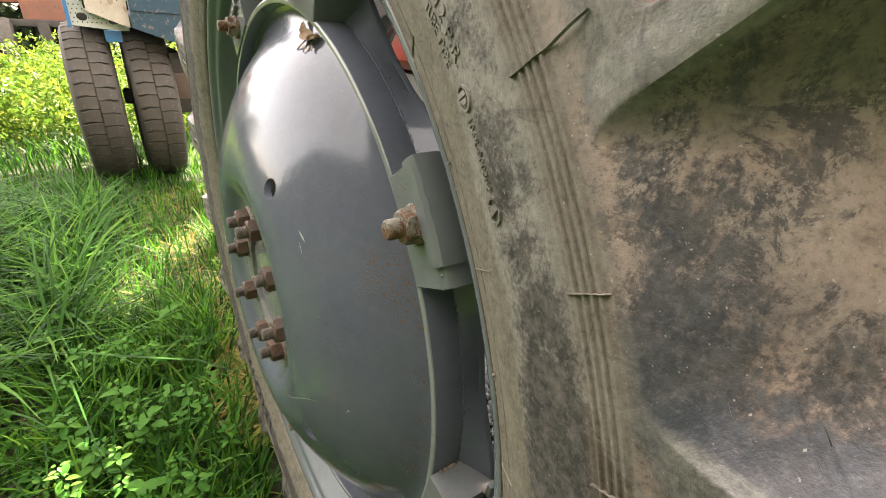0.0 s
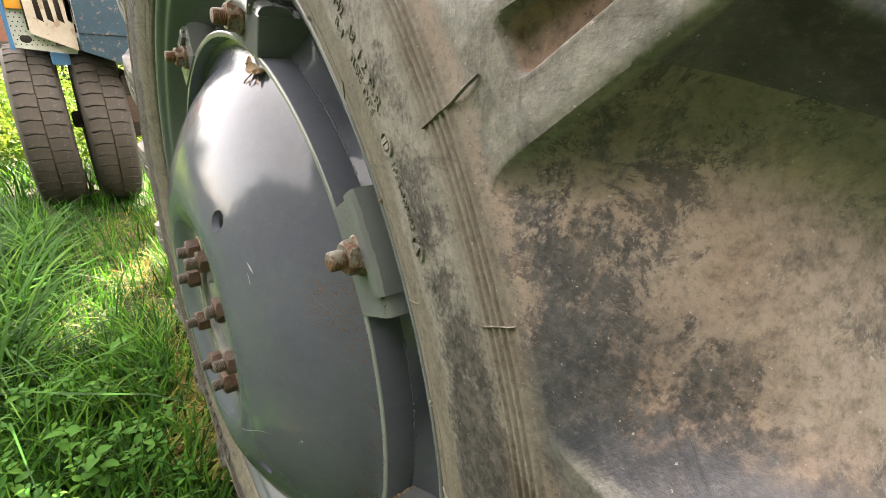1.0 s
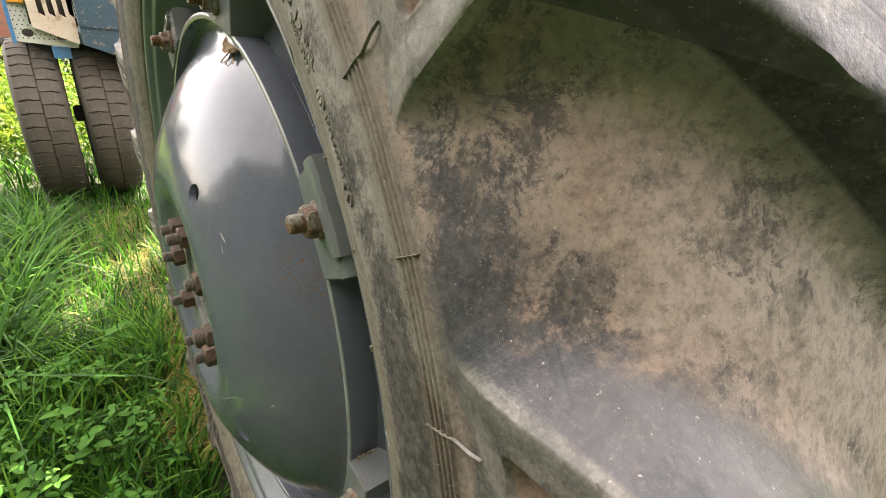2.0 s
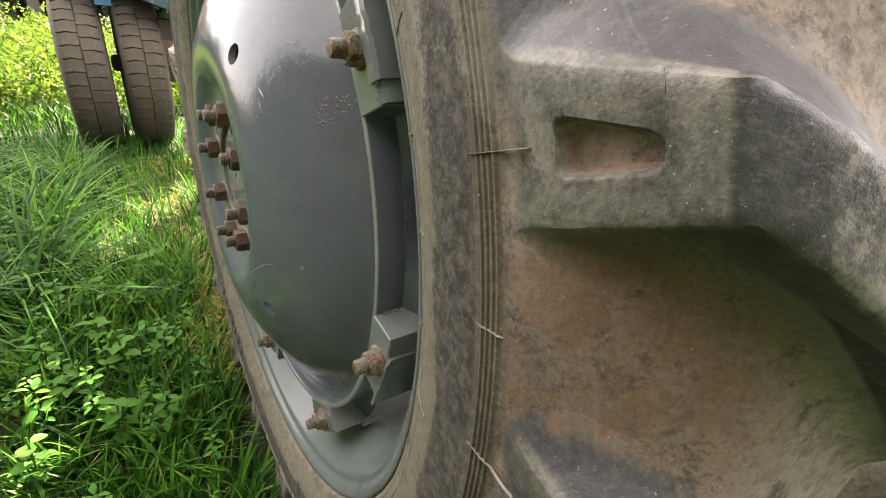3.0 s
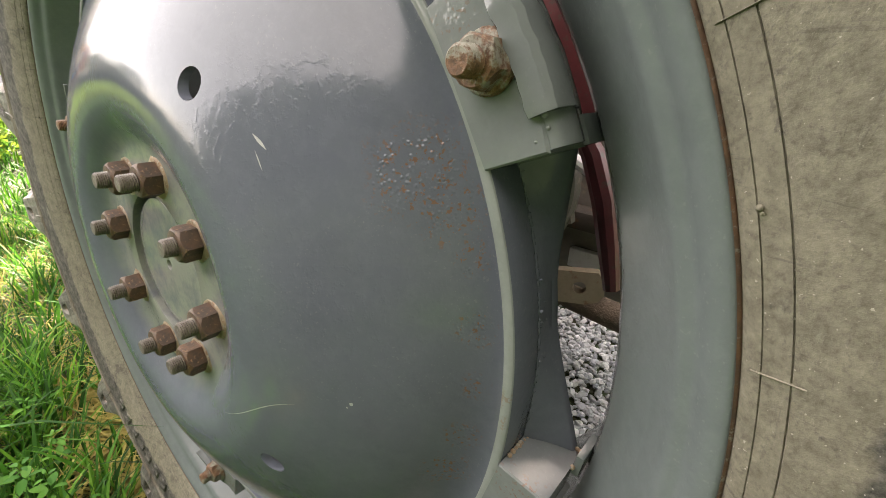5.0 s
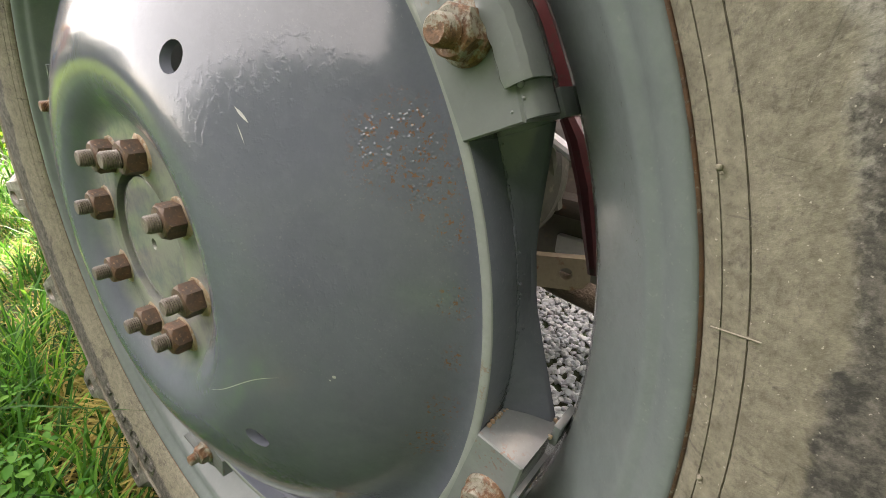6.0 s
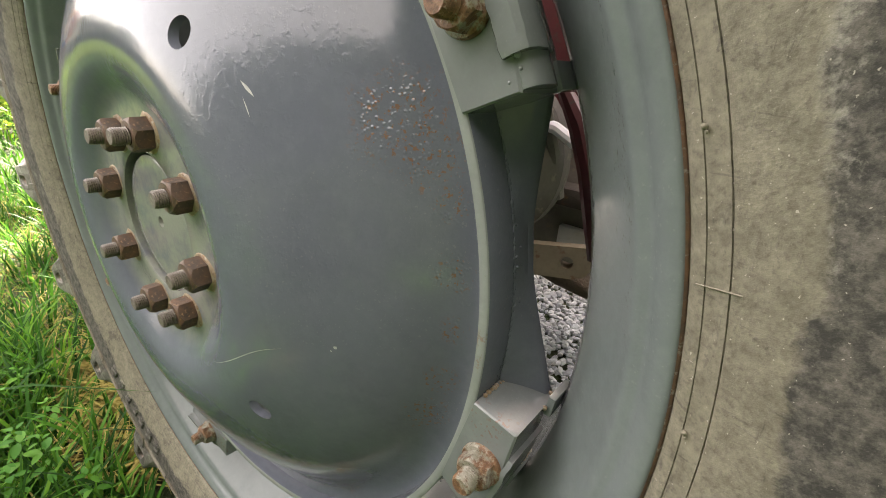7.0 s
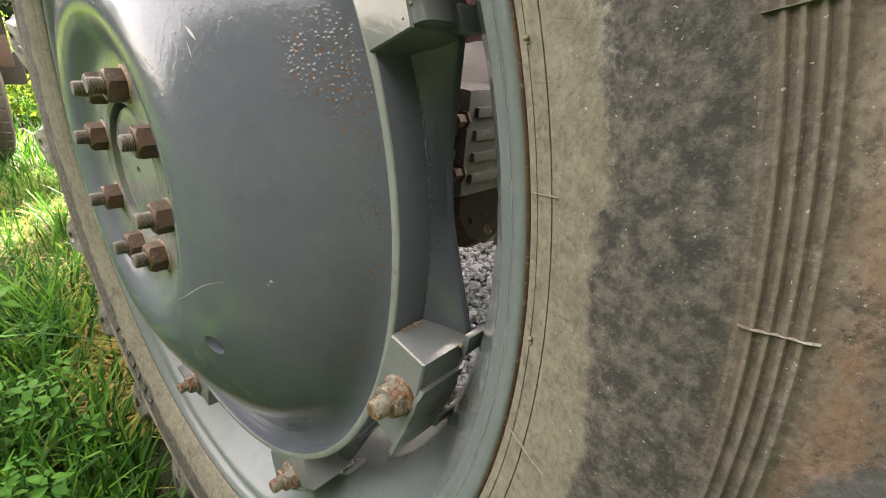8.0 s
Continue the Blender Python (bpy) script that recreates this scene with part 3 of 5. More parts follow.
def lug_mesh(side, seed, turn=0.0):
    """A bar of tread with sloping sides that run out into the carcass, a pocket in its shoulder face."""
    rng = random.Random(seed)
    half = [0.0, 0.12, 0.24, 0.33, 0.38, 0.42, 0.45, 0.48, 0.51, 0.58, 0.68, 0.82, 0.95, 1.0, 1.012, 1.03, 1.06, 1.1, 1.15, 1.21, 1.28, 1.36, 1.45, 1.55, 1.66, 1.78, 1.91, 2.05]
    across = [-u for u in half[:0:-1]] + half
    line = [(*LUG_LINE[0], 0.0)]
    for k, (a, b) in enumerate(zip(LUG_LINE, LUG_LINE[1:])):        # finer along
        for f in (0.5, 1.0):
            line.append((*(a[i] + (b[i] - a[i]) * f for i in range(4)), k + f))
    line.append((0.7830, 0.2590, 0.50, 0.50, len(LUG_LINE) - 0.5))
    for r in [0.6555 + 0.0016 * i for i in range(9)] + [0.6927 + 0.0016 * i for i in range(9)]:       # round ends of the pocket
        line.append(tuple(float(np.interp(r, [p[0] for p in line[:24]], [p[i] for p in line[:24]])) for i in range(5)))
    line.sort(key=lambda p: p[4])
    cut = CARCASS.index(next(p for p in CARCASS if p[1] > 0.088))
    low, upp = along(CARCASS[:cut + 1], 101), along(CARCASS[cut:], 101)
    verts, faces = [], []
    n = len(across)
    last = line[-1][4]
    for r, x, w_up, w_lo, at in line:
        centre = LUG_FIRST + max(0.0, x - 0.05) * 60.0 * min(1.0, max(0.0, (at - 10.0) / 2.0))
        if at <= SHOULDER:
            base = low[int(round(100 * at / SHOULDER))]
        else:
            base = upp[int(round(100 * (at - SHOULDER) / (last - SHOULDER)))]
        base = (base[0] - (0.0 if at < 6 else 0.0008), base[1] + (0.0008 if at < SHOULDER else 0.0))
        end = min(1.0, 0.02 + at * 0.27, max(0.0, (last - at) / 1.1) ** 0.6)
        f = min(1.0, max(0.0, (r - 0.655) / 0.05))
        p_up, p_lo = 1.72 - 1.05 * f, 0.62 - 0.16 * f       # half widths of the pocket
        for u in across:
            k = abs(u)
            w, pk = (w_up, p_up) if u < 0 else (w_lo, p_lo)
            if k <= 1.0:
                h = 1.0 - 0.035 * max(0.0, (k - 0.92) / 0.08) ** 2
                off = pk * k / 0.48 if k <= 0.48 else pk + (w - pk) * (k - 0.48) / 0.52
            else:
                h = (1 - min(1.0, (k - 1.0) / 1.05)) ** (2.9 if u < 0 else 4.2) * 0.965
                skirt = (5.6 if u < 0 else 4.4) * min(1.0, 0.26 + 0.11 * at)
                off = w + (k - 1) * skirt
            h *= end
            ang = centre + turn + math.copysign(off, u)
            rr = base[0] + (r - base[0]) * h
            xx = base[1] + (x - base[1]) * h
            if 0.6565 < r < 0.7045 and k < 0.48:      # pocket with rounded corners
                da, db, rc = min(radians(p_up + math.copysign(off, u)), radians(p_lo - math.copysign(off, u))) * r, min(r - 0.6565, 0.7045 - r), 0.008
                d = rc - math.hypot(rc - da, rc - db) if da < rc and db < rc else min(da, db)
                d = min(1.0, max(0.0, d / 0.0042))
                xx += 0.0105 * d * d * (3 - 2 * d)
            jit = (0.0001 if k < 0.6 else 0.0003) * rng.uniform(-1, 1)
            # worn, chipped edges on the running surface
            if at > SHOULDER - 1 and 0.9 < k < 1.1:
                jit -= 0.0022 * rng.random()
            rr += jit
            verts.append(ring_pt(xx if side > 0 else 2 * CENTRE_X - xx, rr, ang))
    for i in range(len(line) - 1):
        for k in range(n - 1):
            q = (i * n + k, i * n + k + 1, (i + 1) * n + k + 1, (i + 1) * n + k)
            faces.append(q if side < 0 else q[::-1])
    return mesh_of("tread_lug", verts, faces)




def turned(name, me, material, parent, deg, label=""):
    ob = link(name, me, material, parent, label, HUB)
    ob.rotation_euler = (radians(deg), 0, 0)
    return ob


def creased(me, limit):
    """Marks edges sharper than limit degrees, so that they keep their line under smooth shading."""
    bm = bmesh.new()
    bm.from_mesh(me)
    for e in bm.edges:
        e.smooth = not (len(e.link_faces) == 2 and e.calc_face_angle(0.0) > radians(limit))
    bm.to_mesh(me)
    bm.free()
    return me


for i in range(LUGS):           # each bar keeps the tyre's own axes, so that dirt runs on over bar and gap
    link("tread_lug", creased(lug_mesh(1, 5 + i, PITCH * i), 42), RUBBER, tyre, "", HUB)
FAR_LUG = creased(lug_mesh(-1, 60), 42)
for i in range(LUGS):
    turned("tread_lug", FAR_LUG, RUBBER, tyre, PITCH * (i + 0.5) - 1.5)


# moulding marks on the side wall
def side_x(r):
    return float(np.interp(r, [p[0] for p in tyre_half()], [p[1] for p in tyre_half()]))


def tick_mesh(r0, r1, half):
    bm = bmesh.new()
    n = 7
    rows = []
    for i in range(n):
        r = r0 + (r1 - r0) * i / (n - 1)
        x = side_x(r) - (0.0008 if r > 0.59 else 0.0)
        if r > 0.618:
            x = min(x, float(np.interp(r, [0.618, 0.634], [0.0502, 0.0476])))
        rows.append([bm.verts.new(ring_pt(x + dx, r, dd)) for dd, dx in ((-half, 0.001), (-half * 0.4, -0.0008), (half * 0.4, -0.0008), (half, 0.001))])
    for A, B in zip(rows, rows[1:]):
        for k in range(3):
            bm.faces.new((A[k], A[k + 1], B[k + 1], B[k]))
    bmesh.ops.recalc_face_normals(bm, faces=bm.faces)
    me = bpy.data.meshes.new("mould_mark")
    bm.to_mesh(me)
    bm.free()
    return me


LONG_TICK, SHORT_TICK, BEAD_TICKS = tick_mesh(0.598, 0.642, 0.034), tick_mesh(0.599, 0.6205, 0.026), (tick_mesh(0.5095, 0.5275, 0.045), tick_mesh(0.5100, 0.5400, 0.045))
for i in range(LUGS):
    turned("mould_mark", LONG_TICK, RUBBER, tyre, 162.5 + PITCH * i)
    turned("mould_mark", SHORT_TICK, RUBBER, tyre, 154.2 + PITCH * i)
for i in range(24):
    turned("mould_mark", BEAD_TICKS[i % 2], RUBBER, tyre, 168.0 + 15.0 * i + (0.35 if i % 2 else 0.0))
bm = bmesh.new()                # vent nubs on the inner moulding line
bmesh.ops.create_icosphere(bm, subdivisions=2, radius=0.0014, matrix=Matrix.Translation((side_x(0.5155) - 0.0006, 0.5140, 0.0)))
bmesh.ops.create_icosphere(bm, subdivisions=1, radius=0.0009, matrix=Matrix.Translation((side_x(0.5155) - 0.0010, 0.5148, 0.0022)))
nub = part("vent_nub", bm, RUBBER, tyre, "", HUB)
nub.rotation_euler = (radians(160.7), 0, 0)
for i in range(1, 24):
    turned("vent_nub", nub.data, RUBBER, tyre, 160.7 + 15.0 * i + (0.5 if i % 2 else 0.0))


def curved_text(text, r, start, end, height, depth=0.0010):
    """Raised letters that run round the side wall, clockwise seen from outside, tops outwards."""
    cu = bpy.data.curves.new("lettering", "FONT")
    cu.body, cu.size, cu.extrude, cu.resolution_u, cu.offset = text, 1.0, 0.5, 2, 0.0
    tmp = new("lettering", cu)
    dg = bpy.context.evaluated_depsgraph_get()
    me = bpy.data.meshes.new_from_object(tmp.evaluated_get(dg))
    bpy.data.objects.remove(tmp)
    bpy.data.curves.remove(cu)
    x_lo, x_hi = min(v.co.x for v in me.vertices), max(v.co.x for v in me.vertices)
    for v in me.vertices:
        x, y, z = v.co
        rr = r + (y - 0.35) * height * 1.4
        ang = start + (end - start) * (x - x_lo) / (x_hi - x_lo)
        v.co = ring_pt(side_x(rr) + 0.0006 - (z + 0.5) * depth - 0.0004, rr, ang)
    me.name = "lettering"
    ob = link("lettering", me, RUBBER, tyre, "", HUB, smooth=False)
    return ob


for text, r, start, end, height in (("142", 0.5675, 135.6, 136.75, 0.0075), ("A8", 0.5675, 137.6, 138.5, 0.0075), ("12 P.R.", 0.5675, 139.3, 142.9, 0.0075),
                                    ("R-1", 0.5585, 136.2, 137.3, 0.0062), ("TUBE TYPE", 0.5585, 138.6, 142.4, 0.0062), ("106R-000382", 0.5610, 145.5, 149.2, 0.0046)):
    curved_text(text, r, start, end, height)


def emblem(r0, deg, size, inner):
    bm = bmesh.new()
    n = 28
    prof = [(size, 0.001), (size, -0.0014), (size * 0.80, -0.0014), (size * 0.80, 0.001)]
    rows = []
    for i in range(n):
        a = 2 * math.pi * i / n
        row = []
        for rad, dx in prof:
            rr = r0 + rad * math.sin(a) * 0.9
            row.append(bm.verts.new(ring_pt(side_x(rr) + dx, rr, deg + math.degrees(rad * 1.25 * math.cos(a) / r0))))
        rows.append(row)
    for i in range(n):
        for k in range(3):
            bm.faces.new((rows[i][k], rows[i][k + 1], rows[(i + 1) % n][k + 1], rows[(i + 1) % n][k]))
    for pts in inner:
        prism(bm, pts, 0.001, -0.0016, lambda a, b, x: ring_pt(side_x(r0) + x, r0 + b * size, deg + math.degrees(a * size / r0)))
    part("emblem", bm, RUBBER, tyre, "raised moulded mark on the side wall", HUB)


emblem(0.562, 144.4, 0.0054, [[(-0.6, -0.5), (-0.1, -0.5), (-0.1, 0.5), (-0.6, 0.5)], [(0.1, -0.5), (0.6, -0.2), (0.6, 0.3), (0.1, 0.5)]])
emblem(0.561, 150.2, 0.0056, [[(-0.6, -0.5), (0.6, -0.5), (0.0, 0.6)]])
for deg, w in ((-47.0, 2.0), (-50.0, 1.6), (-53.0, 1.6), (-56.0, 1.2), (-58.5, 1.6), (-61.5, 1.8), (-64.5, 1.6)):     # large lettering that cannot be read
    bm = bmesh.new()
    prism(bm, [(-w / 2, 0.556), (w / 2, 0.556), (w / 2, 0.561), (-w / 2, 0.561)], 0.001, -0.0016, lambda a, b, x, d=deg: ring_pt(side_x(b) + x, b, d + a))
    prism(bm, [(-w / 2, 0.572), (w / 2, 0.572), (w / 2, 0.577), (-w / 2, 0.577)], 0.001, -0.0016, lambda a, b, x, d=deg: ring_pt(side_x(b) + x, b, d + a))
    prism(bm, [(-w / 2, 0.5612), (-w / 5, 0.5612), (-w / 5, 0.5718), (-w / 2, 0.5718)], 0.001, -0.0016, lambda a, b, x, d=deg: ring_pt(side_x(b) + x, b, d + a))
    part("raised_bar", bm, RUBBER, tyre, "", HUB)

# rim
rim_half = [(0.5030, 0.0800), (0.5048, 0.0765), (0.5050, 0.0738), (0.5040, 0.0724), (0.5015, 0.0722), (0.4985, 0.0730), (0.4955, 0.0746), (0.4925, 0.0772), (0.4900, 0.0806), (0.4880, 0.0830), (0.4860, 0.0842),
            (0.4830, 0.0848), (0.4800, 0.0862), (0.4775, 0.0890), (0.4750, 0.0930), (0.4710, 0.0990), (0.4650, 0.1075), (0.4570, 0.1180), (0.4480, 0.1285), (0.4405, 0.1370), (0.4350, 0.1440), (0.4310, 0.1520), (0.4290, 0.1620), (0.4285, 0.2100)]
rim_prof = mirrored(rim_half)
outer = [(min(r + 0.006, 0.5025) if r > 0.488 else r + 0.006, x + (0.003 if x < CENTRE_X else -0.003)) for r, x in reversed(rim_prof[2:-2])]
bm = bmesh.new()
lathe(bm, rim_prof + outer, 200, closed_profile=True)
rim = part("rim", bm, PAINT_RIM, wheel, "stepped steel rim in worn grey-green paint", HUB, sharp=60)
bm = bmesh.new()
lathe(bm, [(0.5052, 0.0790), (0.5061, 0.0755), (0.5061, 0.0732), (0.5054, 0.0722), (0.5045, 0.0717), (0.5043, 0.0735), (0.5047, 0.0770)], 240, closed_profile=True)
part("rim_lip", bm, RUST_LINE, rim, "rusted rim edge against the tyre bead", HUB)

# disc: flat hub seat, bulged dome, edge band, flared back plate
DOME = [(0.0770, 0.0570), (0.0770, 0.0385), (0.0790, 0.0375), (0.100, 0.0385), (0.118, 0.0392), (0.126, 0.0385), (0.134, 0.0355), (0.143, 0.0300), (0.153, 0.0240), (0.164, 0.0200), (0.176, 0.0186),
        (0.190, 0.0192), (0.205, 0.0220), (0.220, 0.0268), (0.235, 0.0325), (0.250, 0.0390), (0.265, 0.0462), (0.280, 0.0540), (0.295, 0.0625), (0.310, 0.0722), (0.323, 0.0820), (0.334, 0.0920), (0.343, 0.1010),
        (0.350, 0.1068), (0.357, 0.1108), (0.364, 0.1130), (0.371, 0.1132), (0.3772, 0.1118)]
HOLE_ANGLE, HOLE_R, HOLE = 125.2, 0.231, 0.0118


def dome_x(r):
    return float(np.interp(r, [p[0] for p in DOME[2:]], [p[1] for p in DOME[2:]]))


def build_disc():
    """The pressed disc, with four drilled holes; each hole is a ring of vertices set into the turned grid."""
    bm = bmesh.new()
    prof = []
    for a, b in zip(DOME, DOME[1:]):
        prof.append(a)
        if a[0] > 0.1:
            prof.append(((a[0] + b[0]) / 2, (a[1] + b[1]) / 2))
    prof.append(DOME[-1])
    n = 240
    rows = lathe(bm, prof, n)
    bm.verts.ensure_lookup_table()
    for k in range(4):
        ang = HOLE_ANGLE + 90 * k
        c = Vector(ring_pt(0, HOLE_R, ang))
        inside = [v for v in bm.verts if (Vector((0, v.co.y, v.co.z)) - c).length < HOLE * 1.55]
        faces = {f for v in inside for f in v.link_faces}
        bmesh.ops.delete(bm, geom=list(faces), context="FACES_ONLY")
        bm.edges.ensure_lookup_table()
        border = [e for e in bm.edges if len(e.link_faces) == 1 and (Vector((0, e.verts[0].co.y, e.verts[0].co.z)) - c).length < 0.05]
        rim_v = [bm.verts.new((0, c.y + HOLE * math.cos(2 * math.pi * i / 36), c.z + HOLE * math.sin(2 * math.pi * i / 36))) for i in range(36)]
        for v in rim_v:
            v.co.x = dome_x(math.hypot(v.co.y, v.co.z))
        inner = [bm.verts.new((v.co.x + 0.008, v.co.y, v.co.z)) for v in rim_v]
        loop = [bm.edges.new((rim_v[i], rim_v[(i + 1) % 36])) for i in range(36)]
        bmesh.ops.bridge_loops(bm, edges=border + loop)
        for i in range(36):
            bm.faces.new((rim_v[i], rim_v[(i + 1) % 36], inner[(i + 1) % 36], inner[i]))
    loose = [v for v in bm.verts if not v.link_faces]
    bmesh.ops.delete(bm, geom=loose, context="VERTS")
    return part("disc", bm, PAINT, wheel, "bulged steel wheel disc in glossy grey-green paint, scratched and pitted", HUB, sharp=40)


disc = build_disc()
bm = bmesh.new()
lathe(bm, [(0.372, 0.1360), (0.3762, 0.1320), (0.3772, 0.1080), (0.3776, 0.0968), (0.3782, 0.0952), (0.3796, 0.0946), (0.3838, 0.0944), (0.3852, 0.0950), (0.3858, 0.0964), (0.3862, 0.1190), (0.3850, 0.1440), (0.372, 0.1440)], 240, closed_profile=True)
part("edge_band", bm, PAINT, disc, "turned edge band of the disc", HUB)

EDGE_PAINT = make_paint("edge_paint", (0.185, 0.200, 0.190), (0.150, 0.164, 0.158), (), True, 0.5)
bm = bmesh.new()
lathe(bm, [(0.3781, 0.0957), (0.3783, 0.0949), (0.3796, 0.0942), (0.3838, 0.0940), (0.3853, 0.0946), (0.3859, 0.0957)], 240)
part("band_edge", bm, EDGE_PAINT, disc, "paler front edge of the band, its paint rubbed and chipped", HUB)


def flare(deg):
    d = ((deg - LUG_ANGLE + 22.5) % 45.0) - 22.5
    k = abs(d)
    if k < 6.5:
        return 0.4200
    t = min(1.0, (k - 6.5) / 14.0)
    return 0.3880 + 0.032 * (1 - t) ** 1.5


def build_back_plate():
    bm = bmesh.new()
    n = 320
    rows = []
    for i in range(n):
        a = 360.0 * i / n
        R = flare(a)
        f = (R - 0.389) / 0.031
        ring = [(0.3866, 0.1260), (0.3876 + (R - 0.3876) * 0.42, 0.1355), (R - 0.001, 0.1450), (R, 0.1465), (R, 0.1515), (R - 0.003, 0.1530), (0.372, 0.1530), (0.372, 0.1450)]
        rows.append([bm.verts.new(ring_pt(x, r, a)) for r, x in ring])
    for i in range(n):
        A, B = rows[i], rows[(i + 1) % n]
        for k in range(8):
            bm.faces.new((A[k], A[(k + 1) % 8], B[(k + 1) % 8], B[k]))
    return part("back_plate", bm, PAINT, disc, "flared plate welded behind the disc edge", HUB)


build_back_plate()
rng = random.Random(12)
bm = bmesh.new()            # spatter of weld along the band
for i in range(240):
    a = rng.uniform(0, 360)
    rr = rng.choice((0.3868, 0.3872)) + rng.uniform(0, 0.002)
    m = Matrix.Translation(ring_pt(rng.choice((0.1265, 0.1265, 0.131)) + rng.uniform(-0.0015, 0.0015), rr + 0.0003, a)) @ Matrix.Scale(rng.uniform(0.0005, 0.0013), 4)
    bmesh.ops.create_icosphere(bm, subdivisions=1, radius=1.0, matrix=m)
for i in range(360):        # uneven seam
    a = i + rng.uniform(-0.3, 0.3)
    m = Matrix.Translation(ring_pt(0.1270, 0.3864, a)) @ Matrix.Rotation(radians(a), 4, "X") @ Matrix.Diagonal((0.0016, 0.0012, 0.0042, 1.0)) @ Matrix.Scale(rng.uniform(0.75, 1.15), 4)
    bmesh.ops.create_icosphere(bm, subdivisions=1, radius=1.0, matrix=m)
part("weld_spatter", bm, PAINT, disc, "", HUB)["kind"] = "stuff"

# hub cap in the middle of the disc
bm = bmesh.new()
lathe(bm, [(0.0005, 0.0520), (0.0046, 0.0515), (0.0052, 0.0460), (0.0062, 0.0428), (0.060, 0.0424), (0.0690, 0.0426), (0.0712, 0.0440), (0.0718, 0.0650)], 96)
part("hub_cap", bm, PAINT, wheel, "round flat hub end with a centre punch mark", HUB)
# dark ring behind the cap, standing in for the shade in the gap
bm = bmesh.new()
lathe(bm, [(0.0700, 0.0580), (0.0800, 0.0580)], 96)
part("hub_gap", bm, DARK, wheel, "", HUB)


def thread_profile(r, x0, x1, turns):
    out = [(0.0004, x0), (r * 0.78, x0), (r * 0.9, x0 + 0.001)]
    n = turns * 2
    for i in range(n + 1):
        out.append((r if i % 2 else r * 0.86, x0 + 0.0015 + (x1 - x0 - 0.0015) * i / n))
    return out


def local_lathe(bm, prof, n, cy, cz):
    rows = [[bm.verts.new((x, cy + r * math.cos(2 * math.pi * i / n), cz + r * math.sin(2 * math.pi * i / n))) for r, x in prof] for i in range(n)]
    for i in range(n):
        for j in range(len(prof) - 1):
            bm.faces.new((rows[i][j], rows[i][j + 1], rows[(i + 1) % n][j + 1], rows[(i + 1) % n][j]))


def nut_bm(x0, x1, flat, turn, bore):
    """A hexagon nut with chamfered corners."""
    bm = bmesh.new()
    rc = flat / math.cos(math.pi / 6)
    n = 36
    rows = []
    for i in range(n):
        a = 2 * math.pi * i / n
        d = (a % (math.pi / 3)) - math.pi / 6
        hexr = flat / math.cos(d)
        ch = (hexr - flat) / (rc - flat) * 0.0030
        ring = [(bore, x0), (flat * 0.93, x0), (hexr, x0 + 0.0006 + ch), (hexr, x1 - 0.0005), (hexr * 0.98, x1), (bore, x1)]
        rows.append([bm.verts.new((x, r * math.cos(a + turn), r * math.sin(a + turn))) for r, x in ring])
    for i in range(n):
        for j in range(5):
            bm.faces.new((rows[i][j], rows[i][j + 1], rows[(i + 1) % n][j + 1], rows[(i + 1) % n][j]))
    return bm


def placed(ob, r, deg, spin=0.0):
    ob.location = HUB + Vector(ring_pt(0, r, deg)) - place_of(ob.parent)
    ob.rotation_euler = (radians(spin), 0, 0)
    return ob


first_nut, first_stud = None, None
rng = random.Random(3)
for i in range(8):
    deg = LUG_ANGLE + 45 * i
    spin = rng.uniform(0, 60)
    jut = rng.uniform(-0.0025, 0.0025)
    if first_nut is None:
        bm = nut_bm(0.0200, 0.0392, 0.0148, 0.0, 0.0088)
        local_lathe(bm, [(0.0170, 0.0396), (0.0180, 0.0386), (0.0166, 0.0380)], 24, 0, 0)
        nut = part("hub_nut", bm, RUST, wheel, "rusty brown hexagon nut", HUB, sharp=25)
        bm = bmesh.new()
        local_lathe(bm, thread_profile(0.0086, 0.0072, 0.0225, 7), 24, 0, 0)
        stud = part("stud", bm, STUD_STEEL, nut, "threaded stud end", None)
        bm = bmesh.new()
        ring_rng = random.Random(44)
        outer_r = [0.0200 + 0.0030 * ring_rng.random() for _ in range(24)]
        rows = [[bm.verts.new((x, rr * math.cos(2 * math.pi * i / 24), rr * math.sin(2 * math.pi * i / 24))) for x, rr in ((0.0374, 0.0120), (0.0374, 0.0190), (0.0392, outer_r[i]))] for i in range(24)]
        for i in range(24):
            for j in range(2):
                bm.faces.new((rows[i][j], rows[i][j + 1], rows[(i + 1) % 24][j + 1], rows[(i + 1) % 24][j]))
        seat = part("seat_ring", bm, STAIN, nut, "rust-stained ring of paint")
        first_nut, first_stud, first_seat = nut.data, stud.data, seat.data
    else:
        nut = link("hub_nut", first_nut, None, wheel, "rusty brown hexagon nut")
        stud = link("stud", first_stud, None, nut, "threaded stud end")
        seat = link("seat_ring", first_seat, None, nut, "rust-stained ring of paint")
    placed(nut, 0.1, deg, spin)
    stud.location = (jut, 0, 0)

